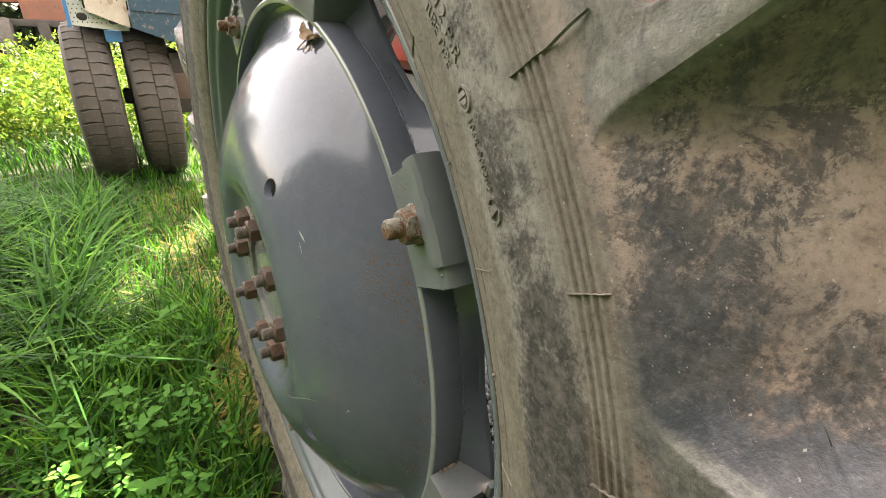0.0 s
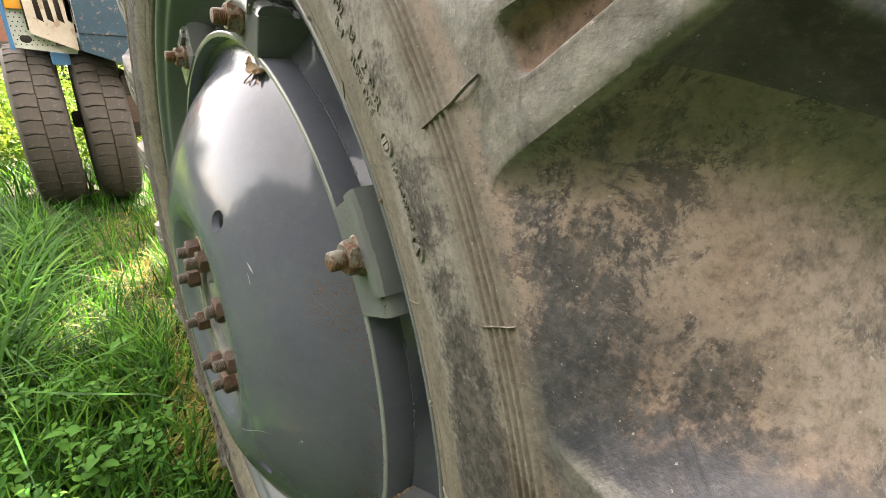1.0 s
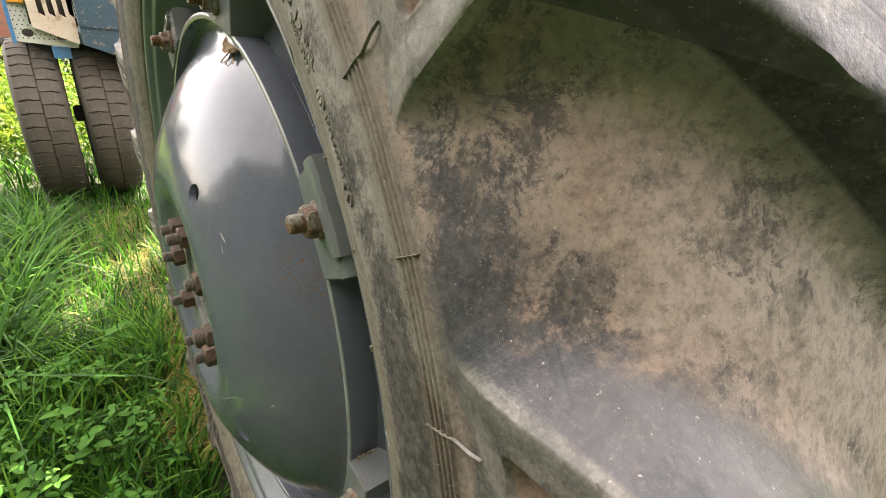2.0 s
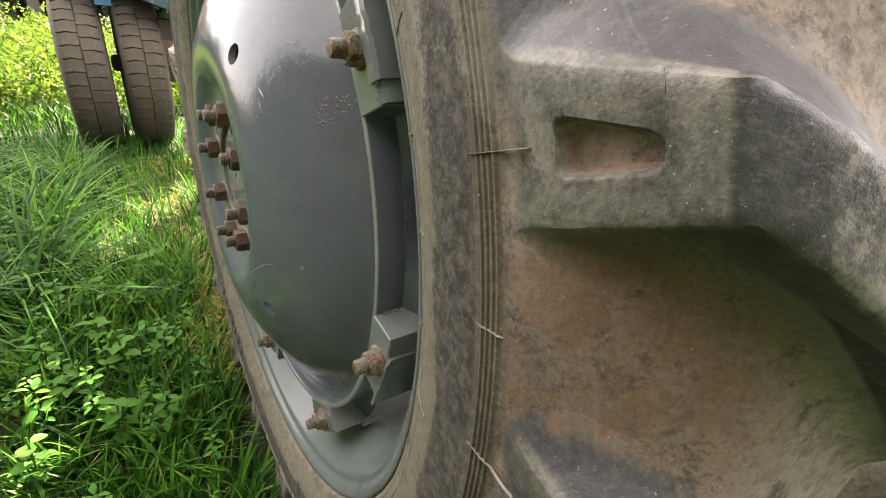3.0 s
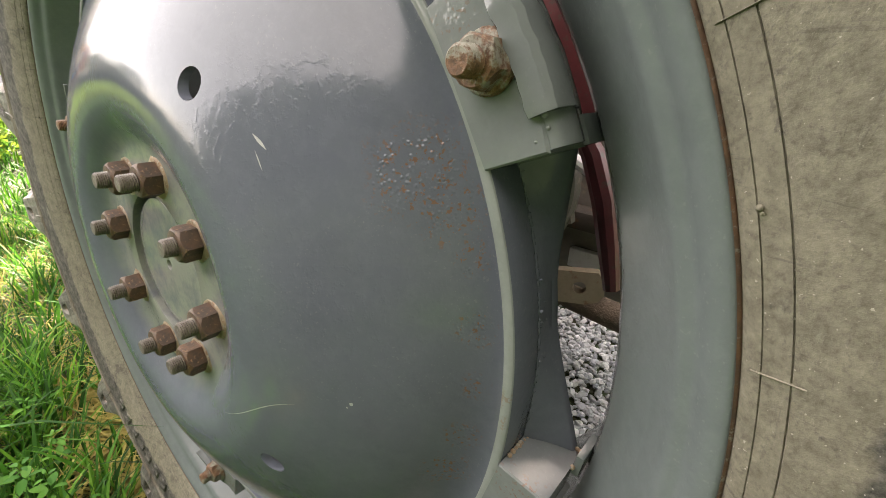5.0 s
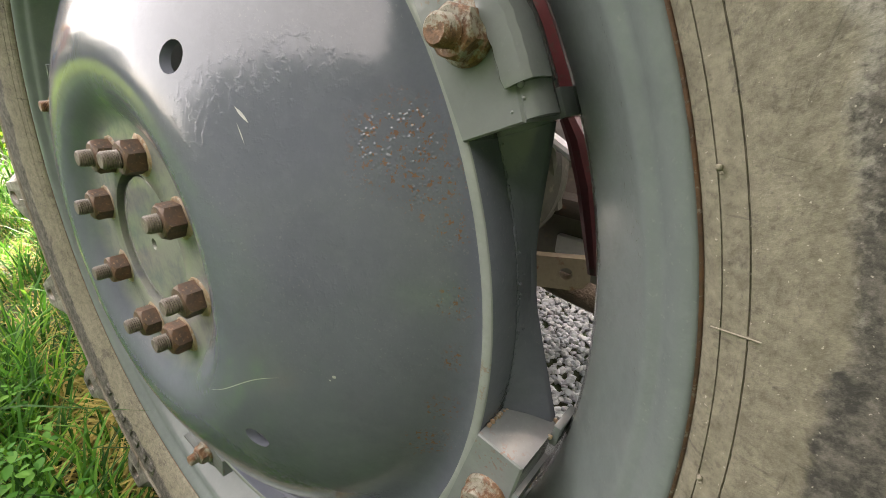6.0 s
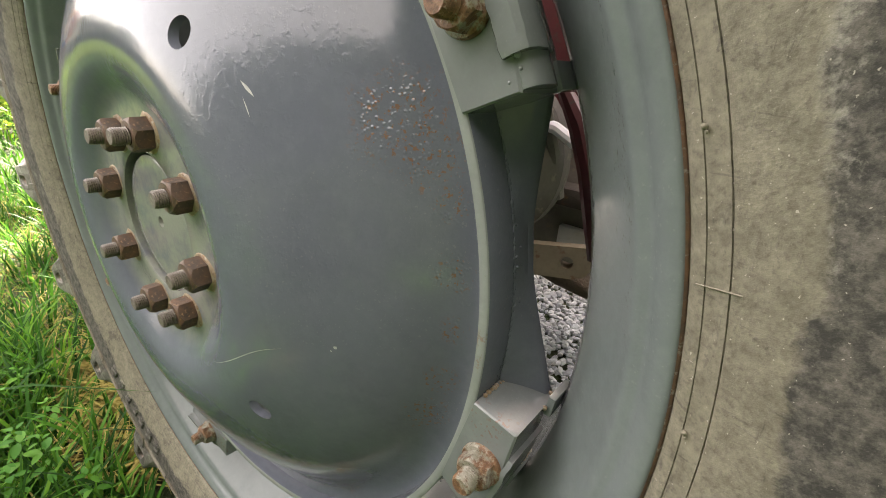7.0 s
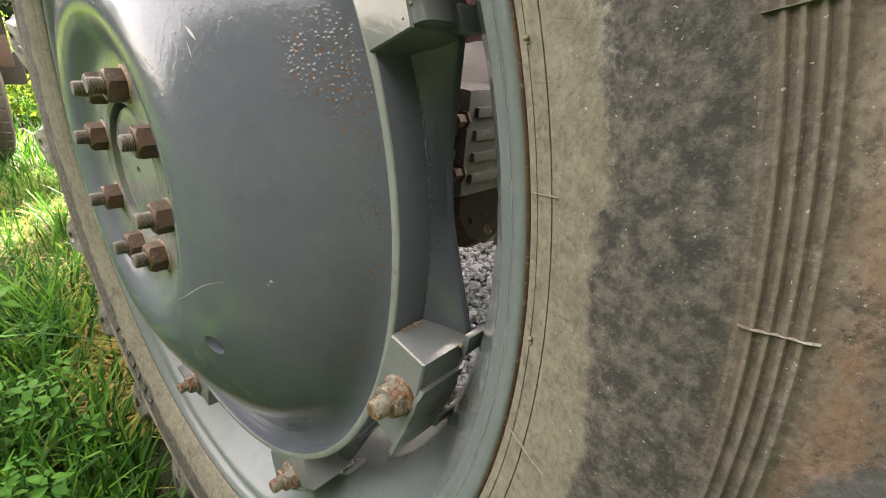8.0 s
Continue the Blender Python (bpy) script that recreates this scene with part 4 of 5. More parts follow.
# clamps round the disc edge
def clamp_bm(seed, ribbed):
    """A cast block on the disc edge: flat face, flared back; some have a rounded rib along the outer edge."""
    rng = random.Random(seed)
    bm = bmesh.new()

    def to(s, r, x):
        return (x, r * math.cos(s / 0.405), r * math.sin(s / 0.405))
    if ribbed:
        outline = [(-0.0480, 0.3865), (0.0530, 0.3845), (0.0535, 0.4255), (0.030, 0.4280), (0.0, 0.4290), (-0.030, 0.4285), (-0.0460, 0.4230)]
    else:
        outline = [(-0.0470, 0.3865), (0.0500, 0.3850), (0.0540, 0.4000), (0.0560, 0.4240), (0.020, 0.4245), (-0.010, 0.4240), (-0.0440, 0.4235)]
    rings = []
    for x, grow, shift in ((0.0920, 0.0, -0.0010), (0.0932, 0.0012, 0.0), (0.1200, 0.0020, 0.0), (0.1390, 0.0020, 0.0), (0.1520, 0.0, -0.004)):
        rings.append([bm.verts.new(to(s + math.copysign(grow, s), r + (shift + grow * 0.5 if r > 0.41 else 0.0), x)) for s, r in outline])
    bm.faces.new(rings[0])
    bm.faces.new(rings[-1][::-1])
    for A, B in zip(rings, rings[1:]):
        for k in range(len(A)):
            bm.faces.new((A[k], A[(k + 1) % len(A)], B[(k + 1) % len(A)], B[k]))
    n = 17
    rows = []
    for i in range(n):
        s = (-0.047 + 0.083 * i / (n - 1)) if ribbed else (-0.020 + 0.074 * i / (n - 1))
        wob = 0.0005 * rng.uniform(-1, 1)
        if ribbed:
            e = 0.0 if 0 < i < n - 1 else 0.0005
            sect = [(0.4205, 0.0935), (0.4207, 0.0884 + e), (0.4217, 0.0872 + e), (0.4280, 0.0868 + e), (0.4340 - e, 0.0876 + e), (0.4376 - e, 0.0906), (0.4393 - e, 0.0980), (0.4390 - e, 0.1120), (0.4340, 0.1240), (0.4205, 0.1280)]
        else:               # thin welded plate, its front corner standing out
            g = (i / (n - 1)) ** 0.7
            t = 0.004
            sect = [(0.4238, 0.0935), (0.4238, 0.0930 - 0.010 * g), (0.4238 + t, 0.0930 - 0.010 * g), (0.4238 + t, 0.1000), (0.4238 + t, 0.1200), (0.4238 + t, 0.1400), (0.4238, 0.1420), (0.4238, 0.1200), (0.4238, 0.1000)]
        rows.append([bm.verts.new(to(s, r + wob, x + wob)) for r, x in sect])
    for A, B in zip(rows, rows[1:]):
        for k in range(len(A)):
            bm.faces.new((A[k], A[(k + 1) % len(A)], B[(k + 1) % len(A)], B[k]))
    bm.faces.new(rows[0])
    bm.faces.new(rows[-1][::-1])
    if ribbed:
        low = [[bm.verts.new(to(s, r, x)) for r, x in ((0.4262, 0.0934), (0.4275, 0.0926), (0.4300, 0.0930), (0.4330, 0.0950), (0.4350, 0.0990), (0.4360, 0.1050), (0.4355, 0.1160), (0.4320, 0.1250), (0.4262, 0.1290))] for s in (0.034, 0.044, 0.0532)]
        for A, B in zip(low, low[1:]):
            for k in range(9):
                bm.faces.new((A[k], A[(k + 1) % 9], B[(k + 1) % 9], B[k]))
        bm.faces.new(low[0])
        bm.faces.new(low[-1][::-1])
        for s, r, x, size in ((0.0365, 0.4295, 0.0910, 0.0022), (0.0430, 0.4285, 0.0926, 0.0013), (0.0475, 0.4200, 0.0925, 0.0012)):
            bmesh.ops.create_icosphere(bm, subdivisions=2, radius=size, matrix=Matrix.Translation(to(s, r, x)))
    return bm


def weld_bead(seed):
    """Lumpy rusted weld along the end of a clamp, where it meets the band and the plate behind."""
    rng = random.Random(seed)
    bm = bmesh.new()
    runs = (((-0.0485, 0.3885, 0.104), (-0.0475, 0.3885, 0.150), 12), ((-0.0478, 0.391, 0.1505), (-0.0450, 0.4235, 0.1500), 11), ((-0.0452, 0.4245, 0.132), (-0.0446, 0.4245, 0.150), 6), ((0.010, 0.4262, 0.1480), (0.050, 0.4262, 0.1480), 12))
    for a, b, n in runs:
        for k in range(n):
            if rng.random() < 0.12:
                continue
            s, r, x = (a[j] + (b[j] - a[j]) * (k + rng.uniform(-0.3, 0.3)) / (n - 1) + rng.uniform(-0.0006, 0.0006) for j in range(3))
            at = (x, r * math.cos(s / 0.405), r * math.sin(s / 0.405))
            bmesh.ops.create_icosphere(bm, subdivisions=1, radius=rng.uniform(0.0014, 0.0027), matrix=Matrix.Translation(at))
    return bm


clamp_data, nut_data, weld_data = {}, None, None
rng = random.Random(8)
for i in range(8):
    deg = LUG_ANGLE + 45 * i
    kind = i in (1, 2, 3)
    if kind not in clamp_data:
        clamp = part("clamp", clamp_bm(2 + kind, kind), PAINT_LUG, wheel, "", HUB, sharp=30)
        clamp_data[kind] = clamp.data
    else:
        clamp = link("clamp", clamp_data[kind], None, wheel, "", HUB)
    clamp["label"] = "cast clamp block with rounded rib, chipped grey-green paint" if kind else "cast clamp block with welded plate, chipped grey-green paint"
    if nut_data is None:
        bm = nut_bm(0.0770, 0.0895, 0.0132, 0.0, 0.0080)
        local_lathe(bm, [(0.0132, 0.0876), (0.0165, 0.0882), (0.0176, 0.0900), (0.0176, 0.0922)], 28, 0, 0)
        nut = part("nut", bm, RUST_PALE, clamp, "rusty flanged nut smeared with paint", None, sharp=25)
        bm = bmesh.new()
        local_lathe(bm, thread_profile(0.0086, 0.0640, 0.0790, 7), 24, 0, 0)
        bolt = part("bolt", bm, RUST_PALE, clamp, "bolt end", None)
        bm = bmesh.new()
        box(bm, (0.134, -0.009, -0.0030), (0.164, 0.009, 0.0030), 0.0013)
        stop = part("stop", bm, PAINT_RIM, rim, "small steel stop welded inside the rim")
        nut_data, bolt_data, stop_data = nut.data, bolt.data, stop.data
    else:
        nut = link("nut", nut_data, None, clamp, "rusty flanged nut smeared with paint")
        bolt = link("bolt", bolt_data, None, clamp, "bolt end")
        stop = link("stop", stop_data, None, rim, "small steel stop welded inside the rim")
    if not kind and weld_data is None:
        weld = part("weld", weld_bead(77), STAIN, clamp, "lumpy rust-stained weld")
        weld["kind"] = "stuff"
        weld_data = weld.data
    elif not kind:
        link("weld", weld_data, None, clamp, "lumpy rust-stained weld")["kind"] = "stuff"
    clamp.rotation_euler = (radians(deg), 0, 0)
    for ob in (nut, bolt):
        ob.location = ring_pt(0, 0.408, 0)
    nut.rotation_euler = (radians(rng.uniform(0, 60)), 0, 0)
    placed(stop, 0.4275, deg + 6.6, deg + 6.6 + 90)
    other = link("stop", stop_data, None, rim, "small steel stop welded inside the rim")
    placed(other, 0.4275, deg - 6.5, deg - 6.5 + 90)

# scratches in the disc paint
SCRATCH = plain("bare_scratch", (0.34, 0.35, 0.34), (0.26, 0.27, 0.26), 0.5, 0.2, 80.0)


def scratch(r0, a0, r1, a1, width, bow=0.0, swing=0.0):
    """A thin scar in the paint, following the bulge of the disc."""
    bm = bmesh.new()
    n = 14
    rows = []
    for i in range(n + 1):
        t = i / n
        r = r0 + (r1 - r0) * t + bow * math.sin(math.pi * t)
        a = a0 + (a1 - a0) * t + swing * math.sin(math.pi * t)
        w = width * math.sin(math.pi * min(0.98, max(0.02, t))) / 2
        d = Vector((r1 - r0, radians(a1 - a0) * r0)).normalized()
        rows.append([bm.verts.new(ring_pt(dome_x(r + s * w * d.y) - 0.0004, r + s * w * d.y, a - math.degrees(s * w * d.x / r))) for s in (-1, 1)])
    for A, B in zip(rows, rows[1:]):
        bm.faces.new((A[0], A[1], B[1], B[0]))
    part("scratch", bm, SCRATCH, disc, "", HUB)


for a in ((0.2535, 140.6, 0.2575, 144.0, 0.0022), (0.250, 143.0, 0.249, 146.5, 0.0008), (0.1668, 217.0, 0.2360, 190.4, 0.0008, 0.001, -5.5), (0.2768, 186.5, 0.2785, 185.9, 0.003), (0.2745, 187.2, 0.2752, 187.0, 0.0018)):
    scratch(*a)


# a dead leaf caught where the disc meets its edge band
def curled_leaf(bm, along_deg, length, width, curl):
    """A crumpled blade in its own plane, rolled up at its edges."""
    rows = []
    c, si = math.cos(radians(along_deg)), math.sin(radians(along_deg))
    for i in range(8):
        t = i / 7
        w = width * (math.sin(math.pi * min(0.97, 0.06 + t * 0.94)) ** 0.8)
        rows.append([])
        for k in (-1.0, -0.5, 0.0, 0.5, 1.0):
            u, v = (t - 0.5) * length, k * w / 2
            rows[-1].append(bm.verts.new((u * c - v * si, u * si + v * c, 0.002 + curl * (k * k + 0.5 + 0.5 * math.sin(5 * t + k)))))
    for A, B in zip(rows, rows[1:]):
        for k in range(4):
            bm.faces.new((A[k], A[k + 1], B[k + 1], B[k]))


DEAD_LEAF = plain("dead_leaf", (0.36, 0.235, 0.130), (0.24, 0.145, 0.080), 0.75, 0.0, 90.0, 0.5, 0.001, (0.34, 0.24, 0.14))
leaf_r, leaf_deg = 0.352, 103.5
spot = Vector(ring_pt(dome_x(leaf_r), leaf_r, leaf_deg)) + HUB
leaf_thing = thing("dead_leaf", spot, "curled dry brown leaf scraps on top of the wheel disc", "leaf")
out = Vector(ring_pt(0, 1.0, leaf_deg))
up_slope = (out + Vector(((dome_x(leaf_r + 0.005) - dome_x(leaf_r - 0.005)) / 0.01, 0, 0))).normalized()
round_way = Vector((1, 0, 0)).cross(out).normalized()
off_disc = round_way.cross(up_slope)
if off_disc.x > 0:
    round_way, off_disc = -round_way, -off_disc
basis = Matrix((round_way, up_slope, off_disc)).transposed()
for du, dv, along_deg, length, width, curl in ((0.0, 0.0, 8, 0.040, 0.014, 0.003), (-0.016, 0.003, -25, 0.030, 0.010, 0.0025), (0.016, 0.002, 35, 0.020, 0.009, 0.003), (-0.003, -0.011, 75, 0.018, 0.004, 0.001), (0.008, -0.010, 110, 0.015, 0.0035, 0.001), (0.020, -0.006, 150, 0.014, 0.004, 0.001)):
    bm = bmesh.new()
    curled_leaf(bm, along_deg, length, width, curl)
    bmesh.ops.transform(bm, matrix=basis.to_4x4() @ Matrix.Translation((du, dv, 0.0)), verts=bm.verts)
    part("leaf_scrap", bm, DEAD_LEAF, leaf_thing)

# ---- sheet parts with holes ----
def plate(bm, outline, holes, thick, to):
    """A plate with holes: outline and holes are lists of (a, b); to(a, b, d) gives the place at depth d."""
    def loop(pts, d):
        vs = [bm.verts.new(to(a, b, d)) for a, b in pts]
        return vs, [bm.edges.new((vs[i], vs[(i + 1) % len(vs)])) for i in range(len(vs))]
    loops = [loop(p, 0.0) for p in [outline] + holes]
    backs = [loop(p, thick) for p in [outline] + holes]
    bmesh.ops.triangle_fill(bm, edges=[e for _, es in loops for e in es], use_beauty=True)
    bmesh.ops.triangle_fill(bm, edges=[e for _, es in backs for e in es], use_beauty=True)
    for (A, _), (B, _) in zip(loops, backs):
        for i in range(len(A)):
            bm.faces.new((A[i], A[(i + 1) % len(A)], B[(i + 1) % len(A)], B[i]))


def oval(a, b, ra, rb, n=20):
    return [(a + ra * math.cos(2 * math.pi * i / n), b + rb * math.sin(2 * math.pi * i / n)) for i in range(n)]


# ---- the tractor behind the wheel ----
bm = bmesh.new()
lathe(bm, [(0.02, 0.16), (0.118, 0.16), (0.122, 0.175), (0.122, 0.20), (0.090, 0.205), (0.085, 0.34), (0.098, 0.46), (0.125, 0.60), (0.160, 0.66), (0.175, 0.67), (0.175, 0.70), (0.02, 0.70)], 40)
part("axle_housing", bm, GREY_CAST, tractor, "tapered cast axle housing", HUB)
bm = bmesh.new()
box(bm, (0.80, -0.46, 0.50), (1.25, 1.22, 0.98), 0.05)
box(bm, (0.775, 0.05, 0.54), (0.81, 0.42, 0.93), 0.012)
for k in range(5):
    box(bm, (0.765, 0.09 + 0.075 * k, 0.56), (0.79, 0.105 + 0.075 * k, 0.91), 0.004)
part("gearbox", bm, CAST, tractor, "oily ribbed gearbox casing", (0, 0, 0))
bm = bmesh.new()
# unseen bonnet, made up to shade wheel and grass; its gap lets sun through
box(bm, (0.72, 0.2, 0.98), (1.33, 1.34, 1.62), 0.10, segments=3)
box(bm, (0.72, 1.84, 0.98), (1.33, 2.4, 1.62), 0.10, segments=3)
box(bm, (0.98, 1.28, 1.05), (1.08, 1.90, 1.12), 0.01)
box(bm, (0.70, 0.7, 1.02), (0.73, 1.25, 1.30), 0.01)
box(bm, (0.85, -0.30, 1.18), (1.35, 0.25, 1.50), 0.05)
# unseen engine, made up to carry the front bonnet without blocking the sun
bm_engine = bmesh.new()
box(bm_engine, (0.86, 1.18, 0.46), (1.19, 2.38, 0.72), 0.03)
box(bm_engine, (0.92, 1.98, 0.70), (1.13, 2.30, 1.00), 0.02)
part("engine", bm_engine, CAST, tractor, "oily cast engine casing", (0, 0, 0))
part("bonnet", bm, RED, tractor, "made-up red bonnet that shades the grass", (0, 0, 0))
bm = bmesh.new()
box(bm, (0.78, -0.45, 0.845), (0.82, 0.45, 1.20), 0.01)
part("side_plate", bm, MAROON, tractor, "dark red side plate over the axle", (0, 0, 0))


def fender_bm():
    bm = bmesh.new()
    rows = []
    for i in range(25):
        a = 62 + 92 * i / 24
        rows.append([bm.verts.new((x, *(Vector(ring_pt(0, r, a)) + HUB).yz)) for r, x in ((0.50, 0.462), (0.70, 0.462), (0.86, 0.466), (0.885, 0.480), (0.890, 0.52), (0.884, 0.52), (0.880, 0.484), (0.858, 0.470), (0.70, 0.466), (0.50, 0.466))])
    for A, B in zip(rows, rows[1:]):
        for k in range(10):
            bm.faces.new((A[k], A[(k + 1) % 10], B[(k + 1) % 10], B[k]))
    bm.faces.new(rows[0])
    bm.faces.new(rows[-1][::-1])
    return bm


part("fender", fender_bm(), MAROON, tractor, "red mudguard plate inside the wheel", (0, 0, 0))
bm = bmesh.new()          # the wheel on the other side, unseen, added to shade the crushed stone
lathe(bm, [(0.46, 1.80), (0.52, 1.77), (0.62, 1.755), (0.69, 1.78), (0.73, 1.84), (0.745, 1.94), (0.73, 2.04), (0.69, 2.10), (0.62, 2.125), (0.52, 2.11), (0.46, 2.08)], 64, closed_profile=True)
lathe(bm, [(0.02, 1.93), (0.20, 1.95), (0.36, 1.90), (0.40, 1.86), (0.47, 1.85)], 64)
part("far_wheel", bm, DARK, tractor, "dark rubber rear wheel", HUB)
# unseen block, made up to keep the sun off the crushed stone
bm = bmesh.new()
box(bm, (1.45, 0.1, 0.28), (1.76, 1.35, 1.05), 0.05)
part("sun_block", bm, DARK, tractor, "made-up dark block that shades the crushed stone", (0, 0, 0))
bm = bmesh.new()          # curved red arm
tube(bm, [(0.50, -0.226, 0.915), (0.50, -0.262, 0.865), (0.50, -0.288, 0.806), (0.50, -0.306, 0.743), (0.50, -0.322, 0.680)], [0.010, 0.017, 0.018, 0.016, 0.012], 10)
part("link_arm", bm, MAROON, tractor, "curved dark red lift arm", (0, 0, 0))
bm = bmesh.new()          # drawbar plate with a hole
beam_to = Matrix.Translation((0.66, -0.219, 0.588)) @ Matrix.Rotation(radians(20), 4, "Z") @ Matrix.Rotation(radians(-4), 4, "X")
plate(bm, [(-0.046, -0.012), (-0.046, 0.016), (-0.032, 0.034), (0.115, 0.030), (0.115, -0.026), (0.090, -0.034), (-0.030, -0.034)][::-1], [oval(-0.0, 0.0, 0.0125, 0.0125)], 0.022, lambda a, b, d: beam_to @ Vector((d, a, b)))
part("drawbar", bm, BEAM, tractor, "khaki steel bar with a drilled hole", (0, 0, 0), smooth=False)
bm = bmesh.new()
tube(bm, [(0.69, -0.115, 0.560), (0.69, -0.20, 0.548), (0.69, -0.34, 0.536), (0.69, -0.52, 0.528)], [0.020, 0.026, 0.028, 0.026], 14)
part("lower_link", bm, BROWN_DIRT, tractor, "crusted brown lower link bar", (0, 0, 0))
bm = bmesh.new()                # finned brake housing on the axle
box(bm, (0.47, -0.135, -0.075), (0.60, 0.10, 0.105), 0.016, Matrix.Translation(HUB))
housing = part("brake_housing", bm, GREY_CAST, tractor, "grey finned brake housing", (0, 0, 0))
for k in range(4):
    for a, b in (((0.462, -0.115, 0.062), (0.469, 0.060, 0.078)), ((0.485, -0.143, 0.060), (0.590, -0.136, 0.076))):
        bm = bmesh.new()
        box(bm, (a[0], a[1], a[2] - 0.036 * k), (b[0] + 0.003 * (b[0] < 0.5), b[1] + 0.003 * (b[0] > 0.5), b[2] - 0.036 * k), 0.002, Matrix.Translation(HUB))
        part("fin", bm, GREY_CAST, housing, "", (0, 0, 0))
bm = bmesh.new()                # hanging tab with two holes
plate(bm, [(-0.150, 0.688), (-0.040, 0.688), (-0.045, 0.600), (-0.075, 0.566), (-0.115, 0.566), (-0.150, 0.610)], [oval(-0.118, 0.598, 0.010, 0.010), oval(-0.070, 0.600, 0.009, 0.009)], 0.010, lambda a, b, d: (0.585 + d, a, b))
part("bracket_tab", bm, BEAM, tractor, "dusty brown bracket tab with two holes", (0, 0, 0), smooth=False)
bm = bmesh.new()                # pale pipe under the mudguard
tube(bm, [(0.62, 0.02, 0.865), (0.63, -0.08, 0.852), (0.64, -0.16, 0.838), (0.66, -0.22, 0.800)], 0.011, 10)
part("pipe", bm, WHITE, tractor, "pale painted pipe", (0, 0, 0))
for y, z in ((-0.125, 0.815), (-0.128, 0.730), (-0.100, 0.690)):
    bm = bmesh.new()
    local_lathe(bm, [(0.001, 0.450), (0.010, 0.450), (0.011, 0.453), (0.011, 0.466), (0.016, 0.467), (0.016, 0.472)], 6, y, z)
    part("bolt", bm, RUST, tractor, "rusty bolt head", (0, 0, 0))
bm = bmesh.new()
box(bm, (0.78, -0.26, 0.572), (0.80, -0.14, 0.615), 0.004)
part("guard", bm, WHITE, tractor, "white sheet guard", (0, 0, 0))
bm = bmesh.new()
box(bm, (0.74, -0.40, 0.67), (0.80, 0.25, 0.71), 0.008, Matrix.Rotation(radians(0), 4, "X"))
box(bm, (0.82, -0.25, 0.70), (0.90, 0.10, 0.95), 0.02)
# made-up dark block, fills the black gap under the bonnet
box(bm, (0.86, -0.28, 0.95), (1.30, 0.20, 1.19), 0.03)
part("bracket", bm, DARK, tractor, "black oily bracket", (0, 0, 0))
bm = bmesh.new()
tube(bm, [(0.60, -0.10, 0.99), (0.62, -0.13, 0.90), (0.66, -0.15, 0.80), (0.70, -0.16, 0.70)], 0.014, 8)
tube(bm, [(0.66, -0.22, 0.97), (0.67, -0.19, 0.88), (0.72, -0.16, 0.78)], 0.009, 8)
part("hose", bm, GREY_CAST, tractor, "dusty hydraulic hose", (0, 0, 0))
bm = bmesh.new()
local_lathe(bm, [(0.004, 0.600), (0.020, 0.600), (0.020, 0.606), (0.075, 0.606), (0.080, 0.612), (0.080, 0.630), (0.01, 0.630)], 32, -0.02, 0.60)
part("brake_drum", bm, RUST, tractor, "rust-brown round cover", (0, 0, 0))

# ---- truck parked ahead ----
truck = thing("truck", (0.0, 4.1, 0.0), "old truck with worn twin rear tyres and teal and cream panels", "truck")
TR, TY, TZ = 0.54, 4.05, 0.525


def truck_tyre(xc):
    at = (xc, TY, TZ)
    bm = bmesh.new()
    half = [(0.27, -0.095), (0.30, -0.115), (0.34, -0.138), (0.40, -0.148), (0.45, -0.148), (0.490, -0.142), (0.508, -0.132), (0.518, -0.118), (0.524, -0.07), (0.5255, 0.0)]
    lathe(bm, half + [(r, -x) for r, x in reversed(half[:-1])], 96)
    tyre_ob = part("tyre", bm, TRUCK_RUBBER, truck, "worn black truck tyre, brown with dust", at)
    bm = bmesh.new()
    lathe(bm, [(0.01, -0.02), (0.10, -0.02), (0.12, 0.01), (0.20, 0.02), (0.255, -0.03), (0.275, -0.088), (0.275, 0.088), (0.255, 0.03), (0.02, 0.06)], 48)
    part("wheel_disc", bm, DARK, tyre_ob, "dark steel wheel disc", at)
    return tyre_ob, at


def block_mesh(sign):
    """One tread block with wavy edges, bent round the tyre."""
    bm = bmesh.new()
    pitch = 360.0 / 42
    n = 8
    cols = []
    for i in range(n + 1):
        f = i / n
        x = sign * (0.004 + 0.116 * f)
        wav = (0.05 * math.sin(f * 2 * math.pi * 1.25 + 0.6) + 0.10 * f) * pitch
        hi = 0.5375 - 0.010 * f ** 4
        lo = 0.512 - 0.014 * f ** 4
        cols.append([bm.verts.new(ring_pt(x, r, wav + s * pitch * (0.475 - 0.09 * f ** 3))) for s, r in ((-1, lo), (-1, hi - 0.002), (-0.93, hi), (0.93, hi), (1, hi - 0.002), (1, lo))])
    for A, B in zip(cols, cols[1:]):
        for k in range(5):
            bm.faces.new((A[k], A[k + 1], B[k + 1], B[k]))
    bm.faces.new(cols[0])
    bm.faces.new(cols[-1][::-1])
    bmesh.ops.recalc_face_normals(bm, faces=bm.faces)
    me = bpy.data.meshes.new("tread_block")
    bm.to_mesh(me)
    bm.free()
    return me


BLOCKS = {1: block_mesh(1), -1: block_mesh(-1)}
for xc in (-0.262, 0.105):
    tyre_ob, at = truck_tyre(xc)
    for s in (-1, 1):
        for i in range(42):
            ob = link("tread_block", BLOCKS[s], TRUCK_RUBBER, tyre_ob, "", at, smooth=False)
            ob.rotation_euler = (radians(360.0 / 42 * (i + (0.35 if s > 0 else 0.0))), 0, 0)
    tyre_ob.scale, tyre_ob.location.z = (1.0, 1.1, 1.1), tyre_ob.location.z - 0.055


